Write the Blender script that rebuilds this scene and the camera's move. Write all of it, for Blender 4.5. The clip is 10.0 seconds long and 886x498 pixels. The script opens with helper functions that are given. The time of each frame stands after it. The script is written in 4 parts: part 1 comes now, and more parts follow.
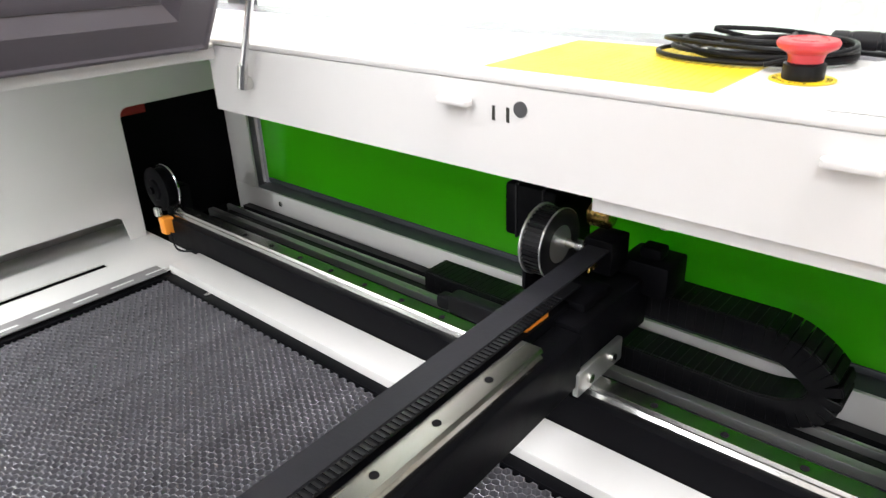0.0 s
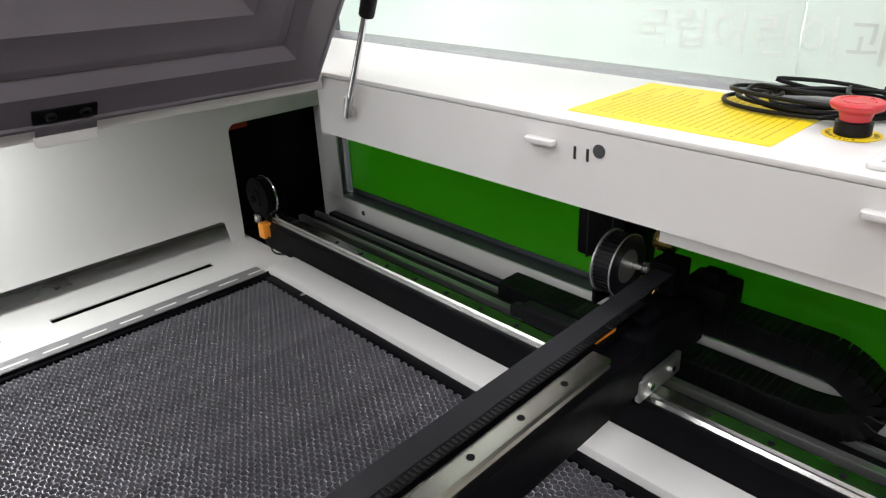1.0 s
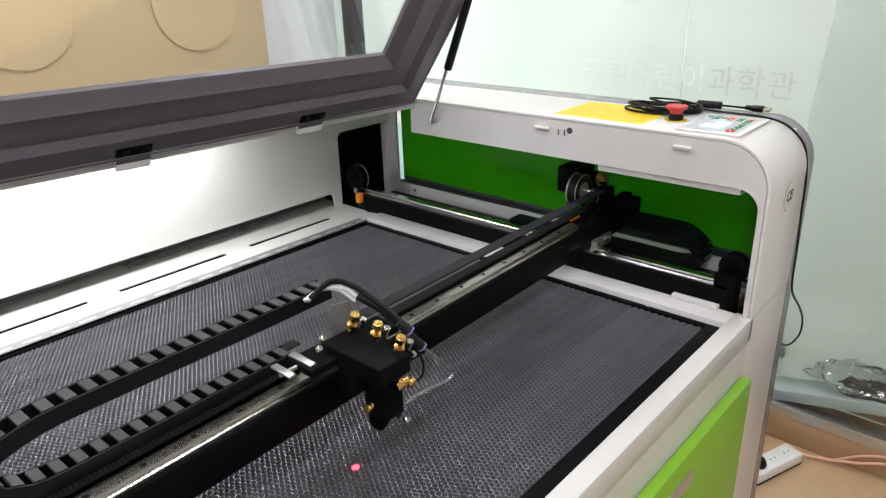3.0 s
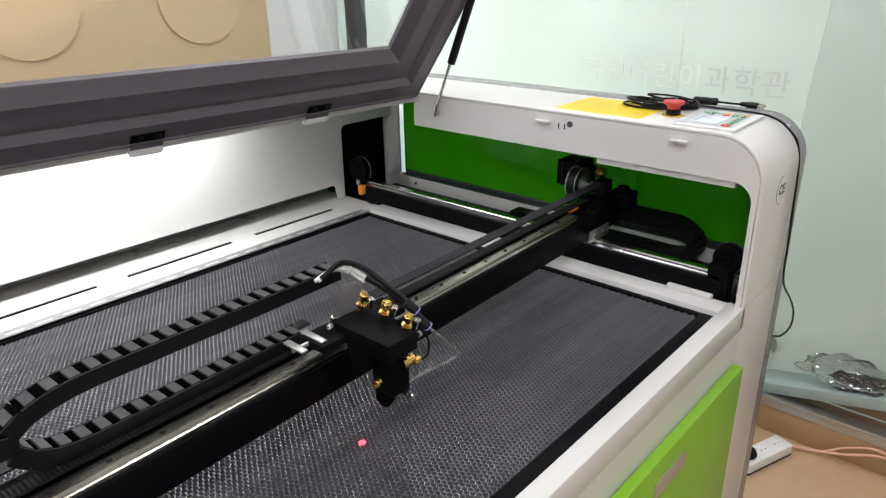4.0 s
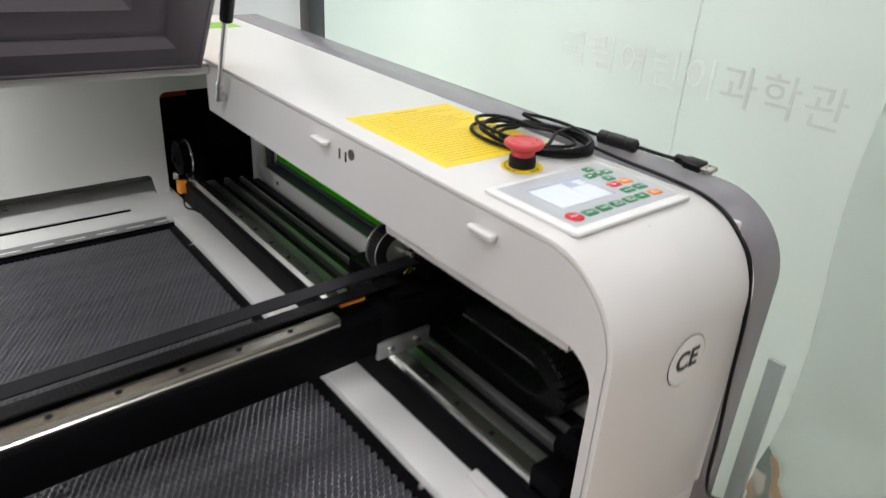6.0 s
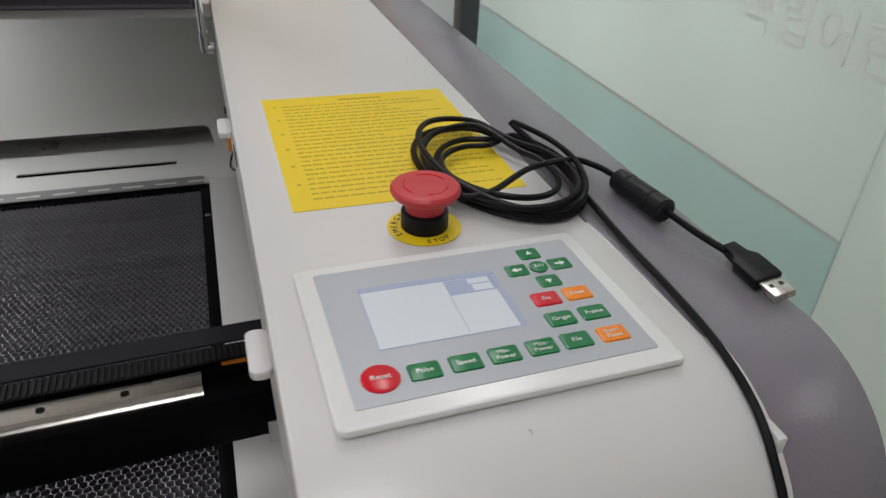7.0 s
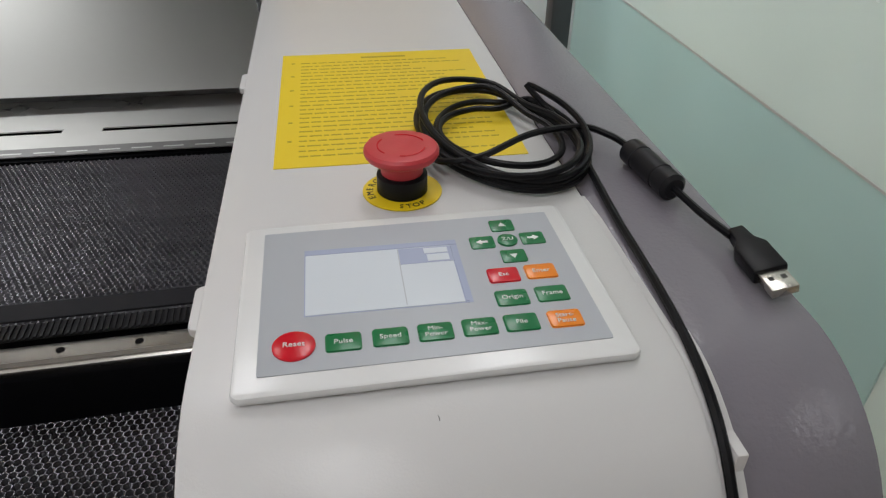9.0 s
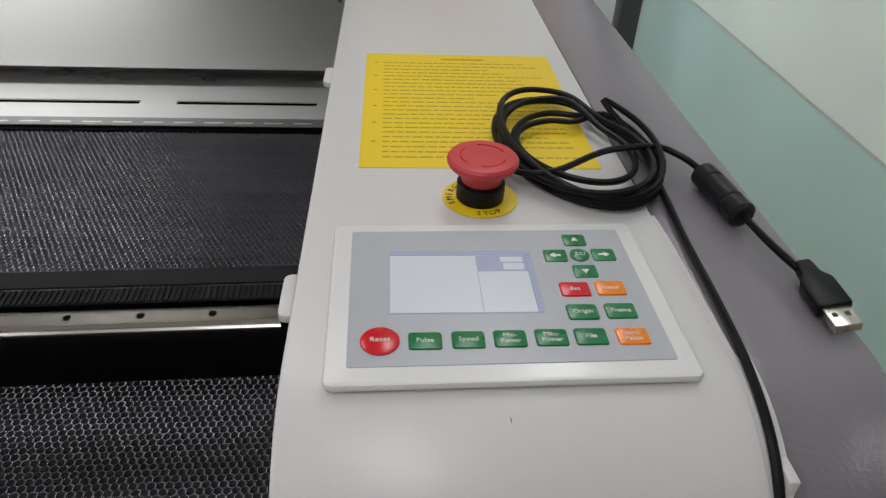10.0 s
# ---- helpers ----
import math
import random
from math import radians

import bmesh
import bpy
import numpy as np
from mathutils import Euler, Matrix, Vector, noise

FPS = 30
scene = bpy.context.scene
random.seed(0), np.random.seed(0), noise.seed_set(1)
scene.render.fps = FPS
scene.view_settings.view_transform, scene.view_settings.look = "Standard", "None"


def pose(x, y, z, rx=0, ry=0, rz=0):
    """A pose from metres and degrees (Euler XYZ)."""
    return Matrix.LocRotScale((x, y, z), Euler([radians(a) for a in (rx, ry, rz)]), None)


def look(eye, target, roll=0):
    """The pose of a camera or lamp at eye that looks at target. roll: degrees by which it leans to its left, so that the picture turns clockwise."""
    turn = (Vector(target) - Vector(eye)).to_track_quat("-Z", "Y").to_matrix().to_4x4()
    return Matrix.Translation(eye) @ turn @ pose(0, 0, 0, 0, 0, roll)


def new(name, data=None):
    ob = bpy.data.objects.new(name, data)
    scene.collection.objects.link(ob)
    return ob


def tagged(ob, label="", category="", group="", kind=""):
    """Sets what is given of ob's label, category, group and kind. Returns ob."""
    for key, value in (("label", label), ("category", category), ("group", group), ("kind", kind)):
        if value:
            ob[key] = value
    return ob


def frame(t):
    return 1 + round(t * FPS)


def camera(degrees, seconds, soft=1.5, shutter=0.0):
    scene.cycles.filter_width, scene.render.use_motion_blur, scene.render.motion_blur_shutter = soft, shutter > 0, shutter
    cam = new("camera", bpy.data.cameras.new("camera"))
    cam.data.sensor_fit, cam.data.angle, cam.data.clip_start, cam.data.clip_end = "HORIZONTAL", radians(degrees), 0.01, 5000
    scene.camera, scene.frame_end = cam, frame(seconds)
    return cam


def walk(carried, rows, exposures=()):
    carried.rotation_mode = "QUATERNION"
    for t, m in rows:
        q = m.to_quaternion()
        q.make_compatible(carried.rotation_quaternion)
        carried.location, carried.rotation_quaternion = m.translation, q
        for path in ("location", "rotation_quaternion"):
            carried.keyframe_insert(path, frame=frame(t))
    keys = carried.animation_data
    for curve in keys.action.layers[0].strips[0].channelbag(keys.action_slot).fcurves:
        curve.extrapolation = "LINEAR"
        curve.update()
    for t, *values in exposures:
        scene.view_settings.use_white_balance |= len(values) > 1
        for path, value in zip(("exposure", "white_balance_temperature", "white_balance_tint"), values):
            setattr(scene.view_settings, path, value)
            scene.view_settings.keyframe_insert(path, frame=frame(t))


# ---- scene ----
cam = camera(65.3, 10.0, soft=1.25, shutter=0.25)
PATH = [
    (0, (-0.436, 0.082, 1.162), (0.909, 1.293, 0.31), -2.3),
    (0.5, (-0.487, 0.056, 1.214), (0.79, 1.346, 0.372), -2.9),
    (1, (-0.511, 0.052, 1.217), (0.729, 1.375, 0.371), -2.3),
    (1.5, (-0.579, 0.014, 1.231), (0.656, 1.316, 0.347), -2.4),
    (2, (-0.812, -0.181, 1.282), (0.456, 1.149, 0.494), -3.0),
    (2.5, (-1.004, -0.291, 1.309), (0.285, 1.039, 0.555), -1.2),
    (3, (-1.167, -0.33, 1.334), (0.201, 0.92, 0.581), -1.9),
    (4.3, (-1.208, -0.357, 1.329), (0.166, 0.878, 0.563), -0.9),
    (4.5, (-1.168, -0.369, 1.341), (0.181, 0.857, 0.517), -1.3),
    (5, (-0.92, -0.395, 1.292), (0.346, 0.916, 0.467), -1.2),
    (5.5, (-0.659, -0.385, 1.29), (0.547, 0.92, 0.372), -0.3),
    (6, (-0.384, -0.254, 1.289), (0.749, 1.13, 0.394), 3.6),
    (6.2, (-0.299, -0.211, 1.293), (0.796, 1.202, 0.396), 3.1),
    (7.3, (0.043, -0.101, 1.248), (0.437, 1.503, 0.121), 2.2),
    (7.5, (0.052, -0.095, 1.246), (0.392, 1.505, 0.096), 1.3),
    (8, (0.064, -0.097, 1.242), (0.352, 1.506, 0.082), 0.7),
    (8.5, (0.067, -0.102, 1.243), (0.342, 1.508, 0.089), 0.9),
    (9, (0.065, -0.115, 1.245), (0.338, 1.506, 0.106), 0.9),
    (9.5, (0.052, -0.137, 1.246), (0.285, 1.51, 0.135), 0.8),
    (10, (0.046, -0.124, 1.265), (0.196, 1.487, 0.09), 3.0),
]
walk(cam, [(t, look(eye, target, roll)) for t, eye, target, roll in PATH],
     exposures=((0, 1.5), (0.3, 1.12), (0.6, 0.8), (1, 0.68), (2, 0.66), (3, 0.6), (4.5, 0.54), (5.5, 0.55), (6.2, 0.28), (7.3, -0.45), (10, -0.45)))

# ---- light ----
world = bpy.data.worlds.new("world")
scene.world = world
world.use_nodes = True
world.node_tree.nodes["Background"].inputs[0].default_value = (0.9, 0.95, 1.0, 1)
world.node_tree.nodes["Background"].inputs[1].default_value = 0.25


def area_lamp(name, m, sx, sy, power, color=(1, 1, 1)):
    lamp = bpy.data.lights.new(name, "AREA")
    lamp.shape, lamp.size, lamp.size_y, lamp.energy, lamp.color = "RECTANGLE", sx, sy, power, color
    ob = new(name, lamp)
    ob.matrix_world = m
    return ob


LAMPS = ((-2.7, -0.7), (-1.5, -0.7), (-0.27, -0.7), (-2.2, 1.15), (-0.9, 1.15), (0.35, 1.15))
for lx, ly in LAMPS:
    area_lamp("ceiling_lamp", pose(lx, ly, 2.565), 0.25, 1.15, 11, (1.0, 1.0, 1.03))
area_lamp("led_lamp", pose(-0.81, 0.985, 1.035, 8, 0, 0), 0.88, 0.02, 2.7, (0.97, 1.0, 0.98))
# two added fill lights without a real source, brightening the glass from behind
area_lamp("corridor_lamp", look((2.2, 0.4, 1.9), (0.87, 0.3, 1.0)), 1.6, 3.0, 52, (0.94, 1.0, 0.98))
area_lamp("corridor_lamp", look((1.9, 1.5, 1.1), (0.87, 1.3, 0.6)), 1.2, 1.2, 60, (0.9, 1.0, 1.0))


# ---- materials ----
def material(name, color, rough=0.5, metal=0.0, spec=0.5, vary=0.12, scale=30.0, bump=0.0, bump_scale=300.0,
             coat=0.0, stain=0.0, stain_color=(0.1, 0.09, 0.08), stain_scale=4.0, rough_vary=0.1, stretch=(1, 1, 1), emit=0.0,
             alpha=1.0, trans=0.0, by_piece=0.0):
    mat = bpy.data.materials.new(name)
    mat.use_nodes = True
    nt = mat.node_tree
    n, l = nt.nodes, nt.links
    bsdf = n["Principled BSDF"]
    bsdf.inputs["Metallic"].default_value = metal
    bsdf.inputs["Specular IOR Level"].default_value = spec
    bsdf.inputs["Coat Weight"].default_value = coat
    bsdf.inputs["Coat Roughness"].default_value = 0.12
    bsdf.inputs["Alpha"].default_value = alpha
    bsdf.inputs["Transmission Weight"].default_value = trans
    co = n.new("ShaderNodeTexCoord")
    mp = n.new("ShaderNodeMapping")
    mp.inputs["Scale"].default_value = stretch
    l.new(co.outputs["Object"], mp.inputs[0])
    fine = n.new("ShaderNodeTexNoise")
    fine.inputs["Scale"].default_value = scale
    fine.inputs["Detail"].default_value = 6
    l.new(mp.outputs[0], fine.inputs["Vector"])
    mix = n.new("ShaderNodeMix")
    mix.data_type = "RGBA"
    mix.inputs[6].default_value = (*[c * (1 - vary) for c in color], 1)
    mix.inputs[7].default_value = (*[min(1, c * (1 + vary)) for c in color], 1)
    l.new(fine.outputs["Fac"], mix.inputs[0])
    out = mix.outputs[2]
    if by_piece:
        info = n.new("ShaderNodeObjectInfo")
        hsv = n.new("ShaderNodeHueSaturation")
        rng = n.new("ShaderNodeMapRange")
        rng.inputs[3].default_value, rng.inputs[4].default_value = 1 - by_piece, 1 + by_piece
        l.new(info.outputs["Random"], rng.inputs[0])
        l.new(rng.outputs[0], hsv.inputs["Value"])
        l.new(out, hsv.inputs["Color"])
        out = hsv.outputs[0]
    if stain:
        big = n.new("ShaderNodeTexNoise")
        big.inputs["Scale"].default_value = stain_scale
        big.inputs["Detail"].default_value = 8
        big.inputs["Roughness"].default_value = 0.65
        l.new(co.outputs["Object"], big.inputs["Vector"])
        ramp = n.new("ShaderNodeMapRange")
        ramp.inputs[1].default_value, ramp.inputs[2].default_value = 0.52, 0.78
        ramp.inputs[4].default_value = stain
        l.new(big.outputs["Fac"], ramp.inputs[0])
        mix2 = n.new("ShaderNodeMix")
        mix2.data_type = "RGBA"
        mix2.inputs[7].default_value = (*stain_color, 1)
        l.new(ramp.outputs[0], mix2.inputs[0])
        l.new(out, mix2.inputs[6])
        out = mix2.outputs[2]
    l.new(out, bsdf.inputs["Base Color"])
    rr = n.new("ShaderNodeMapRange")
    rr.inputs[3].default_value, rr.inputs[4].default_value = max(0.03, rough - rough_vary), min(1, rough + rough_vary)
    l.new(fine.outputs["Fac"], rr.inputs[0])
    l.new(rr.outputs[0], bsdf.inputs["Roughness"])
    if bump:
        tex = n.new("ShaderNodeTexNoise")
        tex.inputs["Scale"].default_value = bump_scale
        tex.inputs["Detail"].default_value = 3
        l.new(mp.outputs[0], tex.inputs["Vector"])
        bp = n.new("ShaderNodeBump")
        bp.inputs["Strength"].default_value = bump
        bp.inputs["Distance"].default_value = 0.001
        l.new(tex.outputs["Fac"], bp.inputs["Height"])
        l.new(bp.outputs[0], bsdf.inputs["Normal"])
    if emit:
        bsdf.inputs["Emission Color"].default_value = (*color, 1)
        bsdf.inputs["Emission Strength"].default_value = emit
    return mat


M = {}
M["white"] = material("white_powder_coat", (0.66, 0.65, 0.64), 0.3, vary=0.012, scale=60, bump=0.07, bump_scale=1100, rough_vary=0.012)
M["gray"] = material("gray_powder_coat", (0.21, 0.195, 0.22), 0.22, vary=0.015, scale=60, bump=0.38, bump_scale=380, rough_vary=0.004)
M["lidgray"] = material("lid_gray_paint", (0.115, 0.103, 0.12), 0.42, vary=0.08, scale=20, bump=0.3, bump_scale=800, stain=0.15, stain_color=(0.2, 0.19, 0.2))
M["black"] = material("black_anodised", (0.004, 0.004, 0.005), 0.45, spec=0.045, vary=0.2, scale=40, bump=0.1, bump_scale=500)
M["rubber"] = material("black_rubber", (0.006, 0.006, 0.007), 0.4, spec=0.18, vary=0.2, scale=60, bump=0.1)
M["beltback"] = material("belt_back", (0.011, 0.011, 0.014), 0.5, spec=0.2, vary=0.15, scale=60, bump=0.1)
M["plastic"] = material("dark_plastic", (0.014, 0.014, 0.016), 0.42, spec=0.25, vary=0.15, scale=50)
M["chainlink"] = material("gray_plastic_link", (0.055, 0.055, 0.06), 0.42, vary=0.15, scale=50)
M["steel"] = material("ground_steel", (0.62, 0.62, 0.6), 0.22, metal=1.0, vary=0.1, scale=60, stretch=(1, 0.03, 1), rough_vary=0.08, stain=0.2, stain_color=(0.3, 0.29, 0.27), stain_scale=9)
M["steelx"] = material("ground_steel_long", (0.45, 0.435, 0.4), 0.26, metal=1.0, vary=0.12, scale=60, stretch=(0.03, 1, 1), rough_vary=0.08, stain=0.3, stain_color=(0.3, 0.28, 0.25), stain_scale=9)
M["alu"] = material("extruded_aluminium", (0.55, 0.56, 0.55), 0.38, metal=0.9, vary=0.08, scale=40, stretch=(1, 0.05, 1))
M["galv"] = material("galvanised_strip", (0.36, 0.35, 0.36), 0.45, metal=0.7, vary=0.15, scale=60)
M["comb"] = material("honeycomb_aluminium", (0.37, 0.365, 0.395), 0.48, metal=0.8, vary=0.34, scale=55, stretch=(0.05, 1, 1), stain=0.3, stain_color=(0.2, 0.19, 0.2), stain_scale=3)
# near-black for hollows and bolt holes; in slots and housing it paints the shade
M["hollowdark"] = material("hollow_dark", (0.012, 0.012, 0.013), 0.9, spec=0.05, vary=0.3, scale=20)
M["brass"] = material("brass", (0.75, 0.5, 0.16), 0.25, metal=1.0, vary=0.1, scale=80)
M["orange"] = material("orange_switch", (0.8, 0.28, 0.03), 0.4, vary=0.05)
M["greendoor"] = material("green_paint", (0.22, 0.47, 0.025), 0.38, vary=0.05, scale=10, bump=0.25, bump_scale=700)
M["yellow"] = material("yellow_label", (0.82, 0.6, 0.012), 0.45, vary=0.03)
M["ink"] = material("black_ink", (0.02, 0.02, 0.015), 0.5)
M["ochre"] = material("faint_print", (0.47, 0.34, 0.01), 0.5)
M["redcap"] = material("red_plastic", (0.55, 0.035, 0.045), 0.38, vary=0.06, scale=60, bump=0.1)
M["face"] = material("silver_overlay", (0.44, 0.46, 0.49), 0.35, vary=0.03, scale=10)
M["bezel"] = material("white_bezel", (0.76, 0.76, 0.75), 0.22, vary=0.02)
M["lcd"] = material("lcd_glass", (0.62, 0.66, 0.7), 0.12, vary=0.02, emit=0.12)
M["lcdblue"] = material("lcd_blue_field", (0.4, 0.44, 0.58), 0.12, vary=0.02, emit=0.06)
M["btn_green"] = material("green_key", (0.005, 0.17, 0.05), 0.28, vary=0.05)
M["btn_red"] = material("red_key", (0.62, 0.008, 0.02), 0.25, vary=0.05)
M["btn_orange"] = material("orange_key", (0.85, 0.24, 0.01), 0.28, vary=0.05)
M["print"] = material("white_print", (0.8, 0.82, 0.8), 0.4)
M["chrome"] = material("chrome", (0.8, 0.8, 0.8), 0.08, metal=1.0, vary=0.02)
M["wood"] = material("mdf_board", (0.68, 0.52, 0.32), 0.6, vary=0.06, scale=120, stain=0.08, stain_color=(0.5, 0.36, 0.2))
M["skirt"] = material("wood_skirting", (0.42, 0.27, 0.15), 0.5, vary=0.12, scale=30, stretch=(1, 0.1, 1))
M["floor"] = material("tan_vinyl_floor", (0.5, 0.34, 0.2), 0.42, vary=0.08, scale=40, stain=0.15, stain_color=(0.35, 0.23, 0.14), bump=0.1)
M["paint"] = material("white_wall_paint", (0.8, 0.81, 0.83), 0.6, vary=0.02, bump=0.2, bump_scale=400)
M["darkpost"] = material("dark_post", (0.06, 0.065, 0.075), 0.4, vary=0.1)
M["ledge"] = material("grey_green_ledge", (0.35, 0.42, 0.41), 0.4, vary=0.06)
M["ceiling"] = material("ceiling_board", (0.75, 0.75, 0.74), 0.7)
M["vent"] = material("wiring_red", (0.4, 0.02, 0.02), 0.4)
M["dot"] = material("laser_spot", (1.0, 0.03, 0.05), 0.5, emit=6.0)
M["cord"] = material("peach_cord", (0.75, 0.42, 0.33), 0.45)


def see_through(name, tint, gloss=0.12, haze=0.0, rough=0.02):
    """A thin clear sheet: straight through, with gloss and, for film, some milky haze."""
    mat = bpy.data.materials.new(name)
    mat.use_nodes = True
    n, l = mat.node_tree.nodes, mat.node_tree.links
    n.remove(n["Principled BSDF"])
    t = n.new("ShaderNodeBsdfTransparent")
    t.inputs[0].default_value = (*tint, 1)
    g = n.new("ShaderNodeBsdfGlossy")
    g.inputs["Roughness"].default_value = rough
    d = n.new("ShaderNodeBsdfDiffuse")
    d.inputs[0].default_value = (0.75, 0.78, 0.77, 1)
    tr = n.new("ShaderNodeBsdfTranslucent")
    tr.inputs[0].default_value = (0.75, 0.78, 0.77, 1)
    fr = n.new("ShaderNodeFresnel")
    fr.inputs[0].default_value = 1.45
    k = n.new("ShaderNodeMath")
    k.operation = "MULTIPLY"
    k.inputs[1].default_value = gloss * 8
    l.new(fr.outputs[0], k.inputs[0])
    m0 = n.new("ShaderNodeMixShader")
    m0.inputs[0].default_value = 0.5
    l.new(d.outputs[0], m0.inputs[1])
    l.new(tr.outputs[0], m0.inputs[2])
    m1 = n.new("ShaderNodeMixShader")
    m1.inputs[0].default_value = haze
    l.new(t.outputs[0], m1.inputs[1])
    l.new(m0.outputs[0], m1.inputs[2])
    m2 = n.new("ShaderNodeMixShader")
    l.new(k.outputs[0], m2.inputs[0])
    l.new(m1.outputs[0], m2.inputs[1])
    l.new(g.outputs[0], m2.inputs[2])
    l.new(m2.outputs[0], n["Material Output"].inputs[0])
    return mat


M["acrylic"] = see_through("clear_acrylic", (0.97, 0.97, 0.97), 0.03)
M["film"] = see_through("milky_film", (0.92, 0.95, 0.94), 0.12, 0.4, 0.15)
M["bag"] = see_through("clear_bag", (0.93, 0.95, 0.95), 0.3, 0.12, 0.06)


def frosted(name, color, glow, rough, noise_amount=0.0):
    """Light-passing sheet: part diffuse, part translucent, with a gloss over it."""
    mat = bpy.data.materials.new(name)
    mat.use_nodes = True
    n, l = mat.node_tree.nodes, mat.node_tree.links
    n.remove(n["Principled BSDF"])
    co = n.new("ShaderNodeTexCoord")
    tex = n.new("ShaderNodeTexNoise")
    tex.inputs["Scale"].default_value = 1.7
    tex.inputs["Detail"].default_value = 2
    l.new(co.outputs["Object"], tex.inputs["Vector"])
    mix = n.new("ShaderNodeMix")
    mix.data_type = "RGBA"
    mix.inputs[6].default_value = (*[c * (1 - noise_amount) for c in color], 1)
    mix.inputs[7].default_value = (*[min(1, c * (1 + noise_amount)) for c in color], 1)
    l.new(tex.outputs["Fac"], mix.inputs[0])
    d = n.new("ShaderNodeBsdfDiffuse")
    tr = n.new("ShaderNodeBsdfTranslucent")
    g = n.new("ShaderNodeBsdfGlossy")
    g.inputs["Roughness"].default_value = rough
    l.new(mix.outputs[2], d.inputs[0])
    l.new(mix.outputs[2], tr.inputs[0])
    m1 = n.new("ShaderNodeMixShader")
    m1.inputs[0].default_value = glow
    l.new(d.outputs[0], m1.inputs[1])
    l.new(tr.outputs[0], m1.inputs[2])
    fr = n.new("ShaderNodeFresnel")
    fr.inputs[0].default_value = 1.4
    m2 = n.new("ShaderNodeMixShader")
    l.new(fr.outputs[0], m2.inputs[0])
    l.new(m1.outputs[0], m2.inputs[1])
    l.new(g.outputs[0], m2.inputs[2])
    l.new(m2.outputs[0], n["Material Output"].inputs[0])
    return mat


M["frost"] = frosted("frosted_glass", (0.74, 0.79, 0.765), 0.45, 0.12, 0.1)
M["frostlow"] = frosted("clearer_teal_glass", (0.58, 0.7, 0.69), 0.45, 0.1, 0.12)
M["greenwin"] = frosted("green_acrylic", (0.1, 0.55, 0.015), 0.6, 0.1, 0.1)


# ---- mesh helpers ----
BASE = {}


def box(bm, x0, x1, y0, y1, z0, z1):
    v = [bm.verts.new(p) for p in ((x0, y0, z0), (x1, y0, z0), (x1, y1, z0), (x0, y1, z0), (x0, y0, z1), (x1, y0, z1), (x1, y1, z1), (x0, y1, z1))]
    for f in ((3, 2, 1, 0), (4, 5, 6, 7), (0, 1, 5, 4), (1, 2, 6, 5), (2, 3, 7, 6), (3, 0, 4, 7)):
        bm.faces.new([v[i] for i in f])
    return v


def prism(bm, pts, axis, a, b):
    """A flat outline pushed along an axis from a to b; pts are the two other coordinates in x, y, z order."""
    def at(p, h):
        return {"x": (h, p[0], p[1]), "y": (p[0], h, p[1]), "z": (p[0], p[1], h)}[axis]
    lo, hi = [bm.verts.new(at(p, a)) for p in pts], [bm.verts.new(at(p, b)) for p in pts]
    k = len(pts)
    bm.faces.new(lo[::-1]), bm.faces.new(hi)
    for i in range(k):
        bm.faces.new((lo[i], lo[(i + 1) % k], hi[(i + 1) % k], hi[i]))
    return lo + hi


def turned(bm, profile, origin, axis, seg=24):
    """A body of revolution: profile of (radius, height along the axis) about origin."""
    a = Vector(axis).normalized()
    q = a.to_track_quat("Z", "Y")
    rings = []
    for r, h in profile:
        ring = [bm.verts.new(Vector(origin) + q @ Vector((r * math.cos(6.28318 * i / seg), r * math.sin(6.28318 * i / seg), h))) for i in range(seg)]
        rings.append(ring)
    for p, n in zip(rings, rings[1:]):
        for i in range(seg):
            bm.faces.new((p[i], p[(i + 1) % seg], n[(i + 1) % seg], n[i]))
    bm.faces.new(rings[0][::-1]), bm.faces.new(rings[-1])


def rod(bm, p, q, r, seg=12):
    turned(bm, [(r, 0), (r, (Vector(q) - Vector(p)).length)], p, Vector(q) - Vector(p), seg)


def smooth_path(pts, steps=8):
    """Catmull-Rom through the points."""
    p = [Vector(v) for v in pts]
    p = [2 * p[0] - p[1]] + p + [2 * p[-1] - p[-2]]
    out = []
    for i in range(1, len(p) - 2):
        for k in range(steps):
            t = k / steps
            a, b, c, d = p[i - 1], p[i], p[i + 1], p[i + 2]
            out.append(0.5 * (2 * b + (c - a) * t + (2 * a - 5 * b + 4 * c - d) * t * t + (3 * b - a - 3 * c + d) * t ** 3))
    return out + [p[-2]]


def tube(bm, pts, r, seg=8):
    rings = []
    side = None
    for i, p in enumerate(pts):
        d = (pts[min(i + 1, len(pts) - 1)] - pts[max(i - 1, 0)]).normalized()
        if side is None:
            side = d.orthogonal().normalized()
        side = (side - d * side.dot(d)).normalized()
        up = d.cross(side)
        rings.append([bm.verts.new(p + r * (math.cos(6.28318 * k / seg) * side + math.sin(6.28318 * k / seg) * up)) for k in range(seg)])
    for a, b in zip(rings, rings[1:]):
        for k in range(seg):
            bm.faces.new((a[k], a[(k + 1) % seg], b[(k + 1) % seg], b[k]))
    bm.faces.new(rings[0][::-1]), bm.faces.new(rings[-1])


def arc(cx, cy, r, a0, a1, n=8):
    return [(cx + r * math.cos(radians(a0 + (a1 - a0) * i / n)), cy + r * math.sin(radians(a0 + (a1 - a0) * i / n))) for i in range(n + 1)]


def rounded(x0, x1, y0, y1, r, n=5):
    return arc(x1 - r, y1 - r, r, 0, 90, n) + arc(x0 + r, y1 - r, r, 90, 180, n) + arc(x0 + r, y0 + r, r, 180, 270, n) + arc(x1 - r, y0 + r, r, 270, 360, n)


